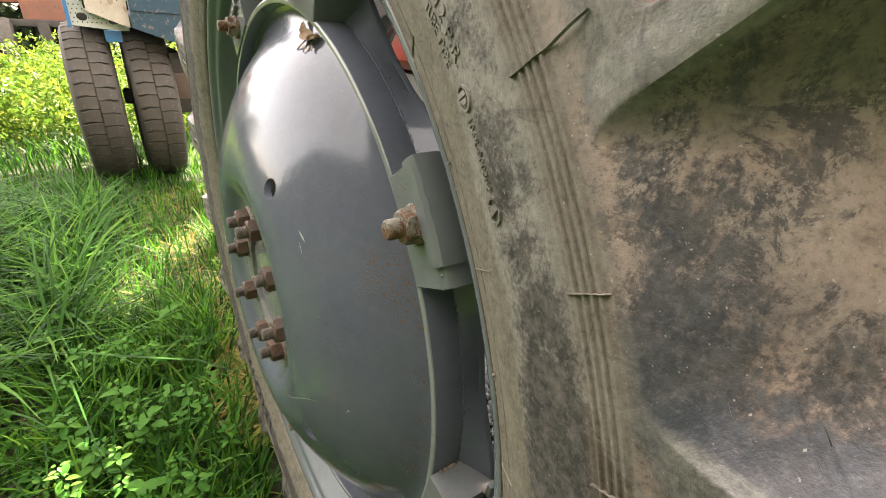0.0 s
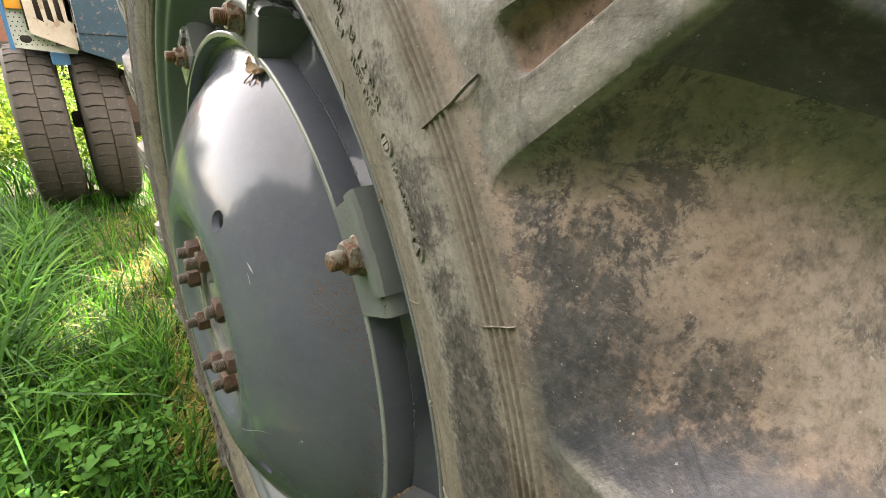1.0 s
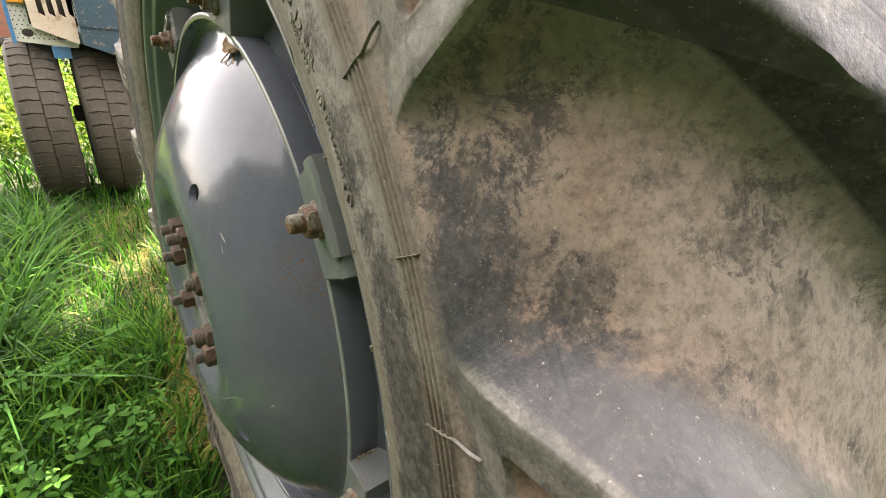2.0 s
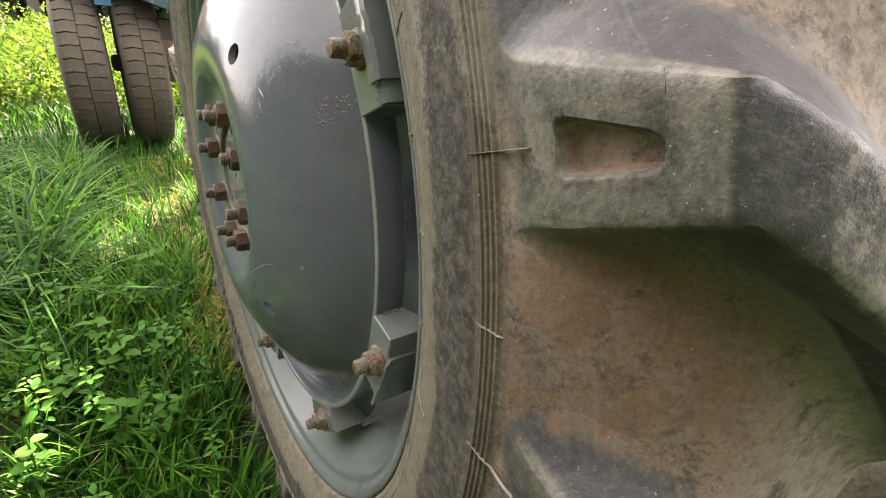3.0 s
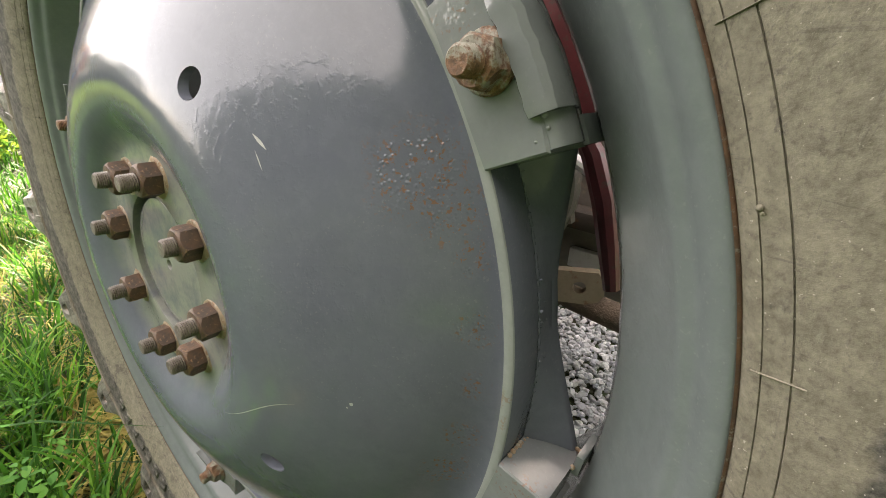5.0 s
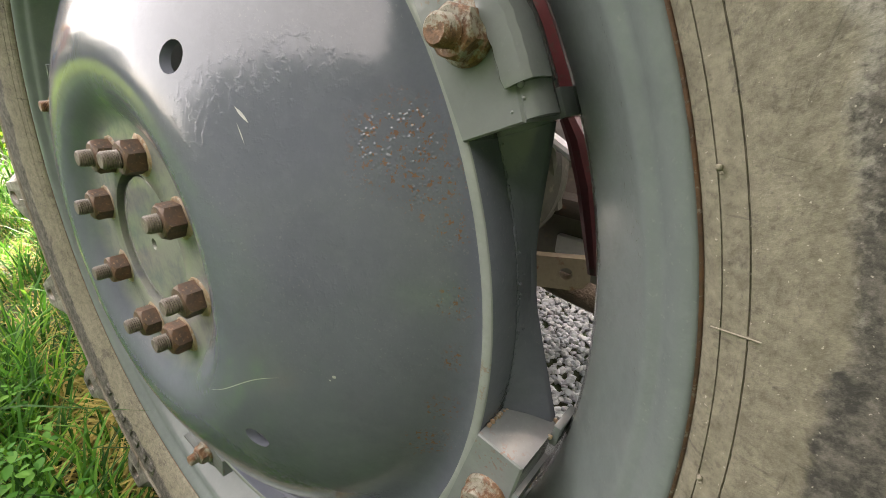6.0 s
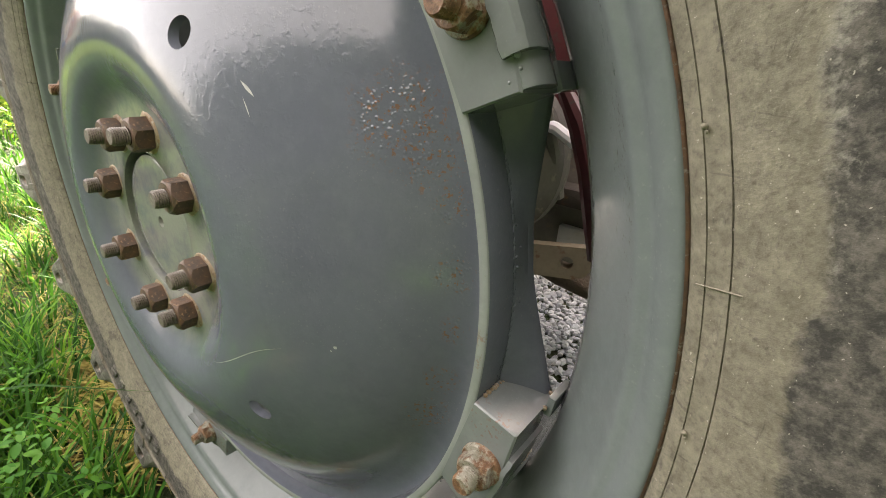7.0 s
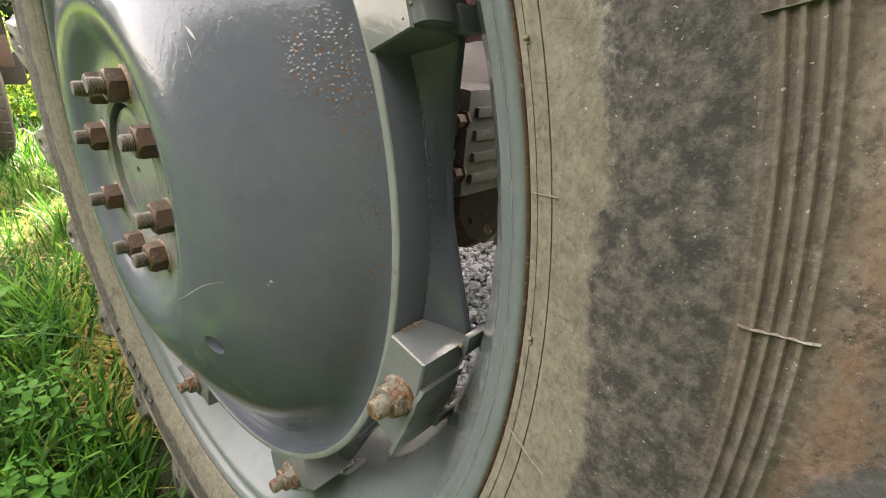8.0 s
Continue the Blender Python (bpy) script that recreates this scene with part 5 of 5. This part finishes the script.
def panel(name, outline, holes, y, thick, material, label, bevel=0.0):
    bm = bmesh.new()
    plate(bm, outline, holes, thick, lambda a, b, d: (a, y + d, b))
    return part(name, bm, material, truck, label, (0, 0, 0), smooth=False)


panel("side_panel", [(-0.300, 1.045), (-0.03, 1.018), (0.02, 1.02), (0.02, 2.5), (-0.300, 2.5)], [oval(-0.232, 1.098, 0.030, 0.025), oval(-0.060, 1.075, 0.028, 0.020)], 3.52, 0.004, PALE, "pale perforated sheet with oval holes")
# flat dark dots stand in for the small holes and the shade in them
bm = bmesh.new()
for i in range(11):
    for j in range(9):
        a, b = -0.287 + 0.026 * i + (0.013 if j % 2 else 0), 1.065 + 0.026 * j
        if math.hypot(a + 0.232, (b - 1.098) * 1.2) > 0.036 and a < 0.0 and math.hypot(a + 0.06, (b - 1.075) * 1.3) > 0.035:
            local = [bm.verts.new((a + 0.0042 * math.cos(k * math.pi / 4), 3.5185, b + 0.0042 * math.sin(k * math.pi / 4))) for k in range(8)]
            bm.faces.new(local)
part("perforation", bm, DARK, truck, "", (0, 0, 0))["kind"] = "stuff"
slots = [[(-0.150 + 0.052 * i, 1.22), (-0.118 + 0.052 * i, 1.20), (-0.135 + 0.052 * i, 1.50), (-0.158 + 0.052 * i, 1.50)] for i in range(4)]
panel("louvre_panel", [(-0.200, 1.132), (0.028, 1.040), (0.052, 2.55), (-0.215, 2.55)], slots, 3.46, 0.006, CREAM, "cream louvred side sheet")
# dark sheet behind the slots, standing in for the shade inside
bm = bmesh.new()
box(bm, (-0.21, 3.475, 1.15), (0.04, 3.49, 1.60))
part("louvre_back", bm, DARK, truck, "", (0, 0, 0))
bm = bmesh.new()
# box height and width beyond view are made up to shade the grass
prism(bm, [(0.045, 1.040), (0.270, 0.962), (0.62, 0.930), (1.15, 0.930), (1.15, 2.60), (0.050, 2.60)], 3.43, 4.6, lambda a, b, x: (a, x, b))
prism(bm, [(0.046, 1.150), (0.40, 1.140), (0.40, 1.165), (0.046, 1.175)], 3.42, 3.44, lambda a, b, x: (a, x, b))
part("box_body", bm, TEAL, truck, "chipped dark teal steel box", (0, 0, 0), smooth=False)
bm = bmesh.new()
box(bm, (-0.318, 3.50, 1.03), (-0.296, 3.53, 2.5), 0.004)
box(bm, (-0.13, 3.56, 0.945), (-0.03, 3.62, 1.02), 0.006)
part("corner_post", bm, BLUE, truck, "bright blue corner post", (0, 0, 0))
bm = bmesh.new()
box(bm, (-0.29, 3.49, 1.268), (-0.205, 3.515, 1.36), 0.004)
part("lamp_plate", bm, ORANGE, truck, "orange plate", (0, 0, 0))
bm = bmesh.new()
box(bm, (-0.30, 3.70, 1.06), (0.6, 5.6, 1.12), 0.01)
box(bm, (0.24, 3.62, 0.62), (0.34, 5.2, 0.88), 0.01)
box(bm, (0.20, 3.74, 0.42), (0.40, 3.98, 0.62), 0.02)
box(bm, (-0.1, TY - 0.06, TZ - 0.06), (1.4, TY + 0.06, TZ + 0.06), 0.03)
part("chassis", bm, DARK, truck, "dark rusty chassis beam and axle", (0, 0, 0))
bm = bmesh.new()
for k in range(5):
    box(bm, (0.245, 3.60, 0.70 - 0.028 * k), (0.315, 4.6, 0.722 - 0.028 * k), 0.003)
box(bm, (0.225, 3.585, 0.55), (0.335, 3.61, 0.74), 0.006)
part("leaf_spring", bm, RUST_LINE, truck, "rusty leaf spring", (0, 0, 0))

truck.location.x = 0.05
truck.rotation_euler = (0, radians(0.2), 0)

# ---- machines further away ----
far = thing("farm_machine", (-1.1, 9.2, 0.0), "rusty red farm machine with a small black wheel", "farm machine")
bm = bmesh.new()
lathe(bm, [(0.02, -0.06), (0.16, -0.06), (0.18, -0.09), (0.30, -0.10), (0.38, -0.08), (0.40, 0.0), (0.38, 0.08), (0.30, 0.10), (0.02, 0.06)], 40)
part("wheel", bm, TRUCK_RUBBER, far, "black rubber wheel", (-1.24, 9.2, 0.42))
bm = bmesh.new()
box(bm, (-1.0, 9.2, 0.78), (0.4, 10.4, 1.9), 0.04)
box(bm, (-1.6, 9.3, 1.02), (-0.95, 10.3, 2.1), 0.04)
part("body", bm, BROWN_RED, far, "rusty red sheet body", (0, 0, 0))
bm = bmesh.new()
box(bm, (-1.5, 9.15, 0.70), (0.3, 9.25, 0.80), 0.01)
box(bm, (-0.85, 9.10, 0.35), (-0.70, 9.25, 0.75), 0.01)
part("frame", bm, DARK, far, "dark frame", (0, 0, 0))
far.location, far.scale = (-1.40, 11.9, 0.0), (1.22, 1.22, 1.22)
imp = thing("implement", (2.4, 4.1, 0.0), "orange and blue farm implement with a white cover sheet", "farm implement")
bm = bmesh.new()
box(bm, (1.9, 3.95, 0.30), (3.1, 4.5, 0.72), 0.02)
box(bm, (2.0, 3.98, 0.80), (2.9, 4.4, 0.98), 0.02)
part("body", bm, BROWN_RED, imp, "rusty orange steel body", (0, 0, 0))
bm = bmesh.new()
box(bm, (2.0, 3.85, 0.70), (2.8, 4.5, 0.79), 0.02)
part("cover", bm, WHITE, imp, "white cover sheet", (0, 0, 0))
bm = bmesh.new()
box(bm, (1.9, 4.3, 1.05), (3.1, 4.6, 1.6), 0.03)
part("hopper", bm, BLUE, imp, "blue hopper", (0, 0, 0))
bm = bmesh.new()
for x in (1.95, 2.95):
    box(bm, (x, 4.0, 0.0), (x + 0.08, 4.08, 0.32), 0.005)
    box(bm, (x, 4.35, 0.7), (x + 0.06, 4.41, 1.08), 0.005)
part("frame", bm, DARK, imp, "dark frame", (0, 0, 0))


# ---- trees beyond the yard ----
def tree(at, height, spread, seed, extra=26, leaves=150):
    rng = np.random.RandomState(seed)
    ob = thing("tree", at, "broad leafy tree with a dense dark green crown", "tree", "trees along the yard")
    bm = bmesh.new()
    top = Vector((rng.uniform(-0.4, 0.4), rng.uniform(-0.4, 0.4), height * 0.6))
    tube(bm, [(0, 0, -0.1), (0.05, 0.02, height * 0.15), tuple(top * 0.5), tuple(top)], [0.22, 0.17, 0.13, 0.06], 10)
    tips = []
    for k in range(9):
        a = 2 * math.pi * k / 9 + rng.uniform(-0.3, 0.3)
        s = top * rng.uniform(0.35, 0.9)
        e = Vector((math.cos(a) * spread * 0.7, math.sin(a) * spread * 0.7, height * rng.uniform(0.45, 0.9)))
        tube(bm, [tuple(s), tuple(s.lerp(e, 0.5) + Vector((0, 0, 0.2))), tuple(e)], [0.06, 0.04, 0.015], 6)
        tips.append(e)
    part("trunk", bm, CAST, ob, "brown bark", at)
    tips += [Vector((rng.normal(0, spread * 0.45), rng.normal(0, spread * 0.45), height * rng.uniform(0.35, 0.98))) for _ in range(extra)]
    verts, faces = [], []
    for c in tips:
        rad = spread * rng.uniform(0.22, 0.40)
        for _ in range(leaves):
            d = rng.normal(size=3)
            d /= np.linalg.norm(d)
            p = np.array(c) + d * rad * rng.uniform(0.4, 1.0) ** 0.5
            u = rng.normal(size=3)
            u /= np.linalg.norm(u)
            w = np.cross(u, rng.normal(size=3))
            w /= np.linalg.norm(w)
            L = rng.uniform(0.10, 0.20)
            i = len(verts)
            verts += [p - u * L, p + w * L * 0.4, p + u * L, p - w * L * 0.4]
            faces.append((i, i + 1, i + 2, i + 3))
    link("crown", mesh_of("crown", verts, faces), TREE_LEAF, ob, "crown of small green leaves", at)


for at, h, sp, seed in (((-7.4, -6.2, 0), 7.2, 2.6, 3), ((-3.0, -9.0, 0), 6.8, 2.6, 4), ((2.5, -10.0, 0), 7.0, 2.6, 5)):
    tree(at, h, sp, seed)
# unseen tree, added to throw dappled shade on the grass beside the wheel
tree((3.50, 4.75, 0), 5.6, 0.85, 6, 12, 62)


def leaf_cloud(name, clumps, seed, label, material=None, leaf=(0.08, 0.19), category="hedge"):
    """Bushes: many small leaves round clump centres (x, y, z, radius)."""
    rng = np.random.RandomState(seed)
    V, F = [], []
    for k, (x, y, z, rad) in enumerate(clumps):
        n = 130
        d = rng.normal(size=(n, 3))
        d /= np.linalg.norm(d, axis=1, keepdims=True)
        q = np.array([x, y, z]) + d * rad * rng.uniform(0.4, 1.0, (n, 1)) ** 0.5
        u = rng.normal(size=(n, 3))
        u /= np.linalg.norm(u, axis=1, keepdims=True)
        w = np.cross(u, rng.normal(size=(n, 3)))
        w /= np.linalg.norm(w, axis=1, keepdims=True)
        L = rng.uniform(leaf[0], leaf[1], (n, 1))
        quad = np.stack([q - u * L, q + w * L * 0.45, q + u * L, q - w * L * 0.45], 1)
        V.append(quad.reshape(-1, 3))
        F += [(4 * i, 4 * i + 1, 4 * i + 2, 4 * i + 3) for i in range(k * n, (k + 1) * n)]
    ob = link(name, mesh_of(name, np.concatenate(V), F), material or TREE_LEAF)
    tagged(ob, label, category, kind="stuff")


rng = np.random.RandomState(55)
leaf_cloud("hedge", [(x, rng.uniform(13.5, 16.5), rng.uniform(0.3, 2.6 if x > -7 else 0.9), rng.uniform(0.5, 1.1) if x > -7 else 0.5) for x in rng.uniform(-14, 14, 150)] + [(rng.uniform(-9, 9), rng.uniform(12.8, 14.5), rng.uniform(0.1, 1.3), rng.uniform(0.45, 0.8)) for _ in range(110)], 56, "ragged green bushes beyond the parked machines")


spread = [(rng.uniform(-3.4, 1.4), rng.uniform(5.0, 10.5)) for _ in range(300)]
leaf_cloud("sunlit_weeds", [(x, y, rng.uniform(0.08, 0.30 + 0.05 * (y - 5.0)), rng.uniform(0.16, 0.34)) for x, y in spread], 58, "leafy yellow-green weeds in the sun behind the truck", SUNNY_LEAF, (0.018, 0.048), "weeds")


def belt_top(x, y):
    """The bushes beside the yard leave the sky open ahead and rise towards the back."""
    way = math.degrees(math.atan2(-x, y))
    rise = float(np.interp(way, [44, 50, 57, 63, 72, 88, 109, 135], [1.5, 4.0, 14.0, 23.0, 30.0, 37.0, 45.0, 50.0]))
    return 0.9 + math.hypot(x, y) * math.tan(radians(rise)) + 0.5 * noise.noise(Vector((way * 0.09, 4.0, 0.0)))


clumps = []
for _ in range(560):
    x, y = rng.uniform(-6.2, -3.4), rng.uniform(-7, 6)
    rad = rng.uniform(0.3, 0.65)
    clumps.append((x, y, rng.uniform(0.2, max(0.35, belt_top(x, y) - rad)), rad))
# unseen low and rear bushes, added so the disc mirrors dark leaves, not ground
for _ in range(150):
    rad = rng.uniform(0.25, 0.45)
    clumps.append((rng.uniform(-3.0, -1.9), rng.uniform(-4.4, 0.6), rng.uniform(0.15, 0.75), rad))
for _ in range(60):
    rad = rng.uniform(0.25, 0.45)
    clumps.append((rng.uniform(-2.2, 1.5), rng.uniform(-3.6, -2.4), rng.uniform(0.15, 0.75), rad))
for _ in range(170):
    rad = rng.uniform(0.35, 0.8)
    clumps.append((rng.uniform(-5.0, 5.0), rng.uniform(-6.2, -4.4), rng.uniform(0.2, 3.0), rad))
leaf_cloud("bushes", clumps, 57, "tall dense bushes round the side of the yard")


# ---- crushed stone ----
def build_gravel():
    rng = np.random.RandomState(4)
    bm = bmesh.new()
    bmesh.ops.create_icosphere(bm, subdivisions=1, radius=1.0)
    base = np.array([v.co[:] for v in bm.verts])
    tris = np.array([[v.index for v in f.verts] for f in bm.faces])
    bm.free()
    n = 26000
    xs, ys = 0.50 + 1.6 * rng.uniform(0, 1, n) ** 1.15, rng.uniform(-0.8, 1.8, n)
    wander = np.array([noise.noise(Vector((a * 2.0, b * 2.0, 5.0))) for a, b in zip(xs, ys)])
    inside = (ys + 0.8 + 0.5 * wander > 0.15) & (1.8 - ys + 0.5 * wander > 0.15) & (2.1 - xs + 0.5 * wander > 0.15)
    xs, ys = xs[inside], ys[inside]
    n = len(xs)
    V, F = [], []
    for i in range(n):
        r = 0.5 * rng.uniform(0.013, 0.027)
        s = np.array([rng.uniform(0.9, 1.35), rng.uniform(0.75, 1.05), rng.uniform(0.55, 0.85)]) * r
        b = base * (1 + rng.uniform(-0.34, 0.34, (len(base), 1)))
        a = rng.uniform(0, 2 * math.pi)
        q = np.array(Euler((rng.uniform(-0.6, 0.6), rng.uniform(-0.6, 0.6), a)).to_matrix())
        z = ground_z(xs[i], ys[i]) + rng.uniform(0.0, 0.016)
        F.append(tris + i * len(base))
        V.append((b * s) @ q.T + np.array([xs[i], ys[i], z]))
    me = mesh_of("gravel", np.concatenate(V), [tuple(int(k) for k in f) for f in np.concatenate(F)])
    ob = link("gravel", me, STONE, smooth=False)
    tagged(ob, "bed of pale grey crushed stone under the tractor", "gravel", kind="stuff")


build_gravel()


# ---- grass and weeds ----
def clear_of_wheel(x, y):
    return not (0.03 < x < 0.46 and -0.42 < y < 0.42)


def blades(name, n, region, height, width, material, seed, lean=(0.2, 0.9), keep=None, tuft=1, loose=0.03):
    """Grass blades: bent, tapering strips, all in one mesh."""
    rng = np.random.RandomState(seed)
    x0, x1, y0, y1 = region
    m = n * 2 // tuft
    CX, CY = np.repeat(rng.uniform(x0, x1, m), tuft), np.repeat(rng.uniform(y0, y1, m), tuft)
    out = rng.uniform(0, 2 * math.pi, m * tuft)
    far_out = np.abs(rng.normal(0, loose, m * tuft)) * (tuft > 1)
    X, Y = CX + np.cos(out) * far_out, CY + np.sin(out) * far_out
    tall = np.repeat(rng.uniform(0.7, 1.2, m), tuft)
    ok = [i for i in range(m * tuft) if clear_of_wheel(X[i], Y[i]) and (keep is None or keep(X[i], Y[i], rng.rand()))][:n]
    X, Y, out, tall = X[ok], Y[ok], out[ok], tall[ok]
    n = len(X)
    Z = np.array([ground_z(a, b) for a, b in zip(X, Y)]) - 0.01
    H = tall * rng.uniform(height[0], height[1], n) * np.array([0.75 + 0.5 * noise.noise(Vector((a * 1.4, b * 1.4, 0.3))) for a, b in zip(X, Y)])
    Wd = rng.uniform(width[0], width[1], n)
    A = out + rng.normal(0, 0.5, n)
    Ln = rng.uniform(lean[0], lean[1], n) * H
    side = A + math.pi / 2 + rng.uniform(-0.5, 0.5, n)
    V = np.zeros((n, 9, 3))
    for k, t in enumerate((0.0, 0.3, 0.6, 0.85)):
        cx = X + np.cos(A) * Ln * t * t
        cy = Y + np.sin(A) * Ln * t * t
        cz = Z + H * (t - 0.28 * np.minimum(1.2, Ln / H) * t ** 3)
        w = Wd * (0.75, 1.0, 0.8, 0.42)[k] / 2
        V[:, 2 * k] = np.stack([cx - np.cos(side) * w, cy - np.sin(side) * w, cz], 1)
        V[:, 2 * k + 1] = np.stack([cx + np.cos(side) * w, cy + np.sin(side) * w, cz], 1)
    V[:, 8] = np.stack([X + np.cos(A) * Ln, Y + np.sin(A) * Ln, Z + H * (1 - 0.30 * np.minimum(1.2, Ln / H))], 1)
    faces = []
    for i in range(n):
        o = 9 * i
        faces += [(o, o + 1, o + 3, o + 2), (o + 2, o + 3, o + 5, o + 4), (o + 4, o + 5, o + 7, o + 6), (o + 6, o + 7, o + 8)]
    return link(name, mesh_of(name, V.reshape(-1, 3), faces), material)


def off_stone(x, y, u):
    return x < 0.45 or y > 1.6


def track(x, y, u):
    """Thinner, trodden strip beside the wheel and between the machines."""
    d = abs(x - (0.02 + 0.02 * y))
    bare = 0.04 < x < 0.22 and 0.40 < y < 0.95
    return u < (0.25 if bare else 0.35 if d < 0.32 and y > 0.9 else 1.0) and off_stone(x, y, u)


g = blades("grass", 20000, (-2.3, 0.5, -0.7, 3.9), (0.10, 0.27), (0.005, 0.012), GRASS, 21, keep=track, tuft=9, loose=0.025)
tagged(g, "dense green grass beside the wheel", "grass", kind="stuff")


def before_truck(x, y, u):
    """Long grass stands clear of the trodden strip."""
    return x < -0.32 and y < 2.9


g = blades("tall_grass", 6000, (-2.4, 0.45, 0.9, 3.62), (0.30, 0.56), (0.007, 0.015), GRASS, 22, (0.6, 1.5), keep=before_truck, tuft=14, loose=0.03)
tagged(g, "long drooping green grass before the truck", "grass", kind="stuff")
g = blades("edge_grass", 3600, (-0.42, 0.03, -0.35, 1.3), (0.10, 0.26), (0.005, 0.011), GRASS, 29, tuft=8, loose=0.02)
tagged(g, "green grass growing against the tyre", "grass", kind="stuff")
g = blades("yard_grass", 14000, (2.0, 9.0, -6.0, 9.0), (0.12, 0.30), (0.012, 0.026), GRASS, 30, tuft=8, loose=0.05)
tagged(g, "green grass on the far side of the yard", "grass", kind="stuff")
# unseen back and side grass, added so the disc mirrors green, not pale soil
g = blades("back_grass", 9000, (-2.3, 2.5, -4.6, -0.7), (0.12, 0.30), (0.007, 0.014), GRASS, 28)
tagged(g, "green grass behind the tractor", "grass", kind="stuff")
g = blades("side_grass", 9000, (-4.6, -2.3, -3.0, 4.5), (0.12, 0.30), (0.006, 0.012), GRASS, 27)
tagged(g, "green grass across the yard", "grass", kind="stuff")
g = blades("far_grass", 20000, (-5.5, 3.0, 3.9, 12.0), (0.16, 0.34), (0.008, 0.018), GRASS, 23)
tagged(g, "sunlit green grass around the parked machines", "grass", kind="stuff")
g = blades("short_grass", 7000, (-0.45, 0.6, 0.7, 3.6), (0.04, 0.12), (0.003, 0.006), GRASS, 24, keep=off_stone)
tagged(g, "short trodden grass on the track", "grass", kind="stuff")
g = blades("dry_grass", 1500, (-0.9, 0.5, -0.4, 3.2), (0.05, 0.16), (0.002, 0.005), STRAW, 25, (0.8, 2.2), keep=off_stone)
tagged(g, "dry yellow straw lying among the grass", "dry grass", kind="stuff")


g = blades("lit_straw", 2600, (-0.06, 0.55, 0.3, 3.4), (0.03, 0.11), (0.003, 0.006), STRAW, 26, (0.8, 2.2), keep=off_stone)
tagged(g, "yellow straw on the trodden strip beside the tyre", "dry grass", kind="stuff")
g = blades("tyre_straw", 900, (-0.03, 0.20, 0.42, 1.0), (0.05, 0.13), (0.004, 0.010), STRAW, 33, (0.9, 2.3))
tagged(g, "flattened yellow straw before the foot of the tyre", "dry grass", kind="stuff")


def leaf_verts(length, width):
    """An ovate leaf along +x, folded at its midrib and drooping at the tip."""
    pts = []
    for t, w in ((0.0, 0.05), (0.22, 0.75), (0.5, 1.0), (0.78, 0.7), (1.0, 0.03)):
        x, z = t * length, -0.22 * length * t * t
        pts += [(x, -w * width / 2, z + 0.16 * w * width), (x, 0.0, z), (x, w * width / 2, z + 0.16 * w * width)]
    return np.array(pts), [(3 * i + k, 3 * i + 3 + k, 3 * i + 4 + k, 3 * i + 1 + k) for i in range(4) for k in (0, 1)]


def build_weeds():
    rng = np.random.RandomState(31)
    V, F, o = [], [], 0
    for _ in range(620):
        x, y = rng.uniform(-1.9, -0.03), rng.uniform(-0.3, 3.0)
        if noise.noise(Vector((x * 1.3, y * 1.3, 9.0))) < -0.02 and rng.rand() < 0.85:
            continue
        if y > 0.9 and x > -0.30:
            continue
        z0 = ground_z(x, y)
        top = rng.uniform(0.10, 0.24)
        turn = rng.uniform(0, 2 * math.pi)
        size = rng.uniform(0.022, 0.044)
        for tier in range(3):           # leaves in crossed pairs, the lower ones larger
            for k in range(4):
                L = size * (1.0, 0.85, 0.5)[tier] * rng.uniform(0.8, 1.15)
                pts, fs = leaf_verts(L, L * rng.uniform(0.45, 0.62))
                a = turn + k * math.pi / 2 + tier * 0.8 + rng.uniform(-0.25, 0.25)
                m = np.array((Euler((0, 0, a)).to_matrix() @ Euler((rng.uniform(-0.3, 0.3), rng.uniform(-0.5, 0.15), 0)).to_matrix()))
                c = np.array([x + math.cos(a) * 0.004, y + math.sin(a) * 0.004, z0 + top * (0.62, 0.84, 1.0)[tier] + rng.uniform(-0.008, 0.008)])
                V.append(pts @ m.T + c)
                F += [tuple(i + o for i in f) for f in fs]
                o += len(pts)
    ob = link("weeds", mesh_of("weeds", np.concatenate(V), F), WEED)
    tagged(ob, "small broad-leaved green weeds among the grass", "weeds", kind="stuff")


build_weeds()


def weed_plant(at):
    ob = thing("weed_plant", at, "broad-leaved green weed growing in the grass", "weed", "weeds beside the wheel")
    bm = bmesh.new()
    tube(bm, [(0, 0, -0.01), (0.006, 0.004, 0.09), (0.0, 0.01, 0.19)], [0.0035, 0.003, 0.002], 6)
    part("stem", bm, WEED, ob, "", at)
    rng = random.Random(6)
    for k in range(9):
        L = rng.uniform(0.035, 0.052)
        pts, fs = leaf_verts(L, L * 0.72)
        leaf = link("leaf", mesh_of("leaf", pts, fs), WEED, ob)
        leaf.location = (0.004, 0.006, 0.07 + 0.013 * k)
        leaf.rotation_euler = (rng.uniform(-0.25, 0.25), rng.uniform(-0.5, 0.0), 2.4 * k)
    return ob


spots = [(-0.20, 0.50), (-0.26, 0.62), (-0.14, 0.64), (-0.34, 0.48), (-0.42, 0.74), (-0.30, 0.92), (-0.52, 0.95), (-0.62, 0.62), (-0.16, 0.86), (-0.45, 1.2), (-0.7, 1.3), (-0.24, 0.30), (-0.38, 0.22), (-0.10, 1.05), (-0.85, 0.9)]
first = None
rng = random.Random(77)
for x, y in spots:
    z = ground_z(x, y)
    if first is None:
        first = weed_plant((x, y, z))
    else:
        s = rng.uniform(0.7, 1.15)
        cp = copy_thing(first, pose(x, y, z, rng.uniform(-8, 8), rng.uniform(-8, 8), rng.uniform(0, 360)))
        cp.scale = (s, s, s)
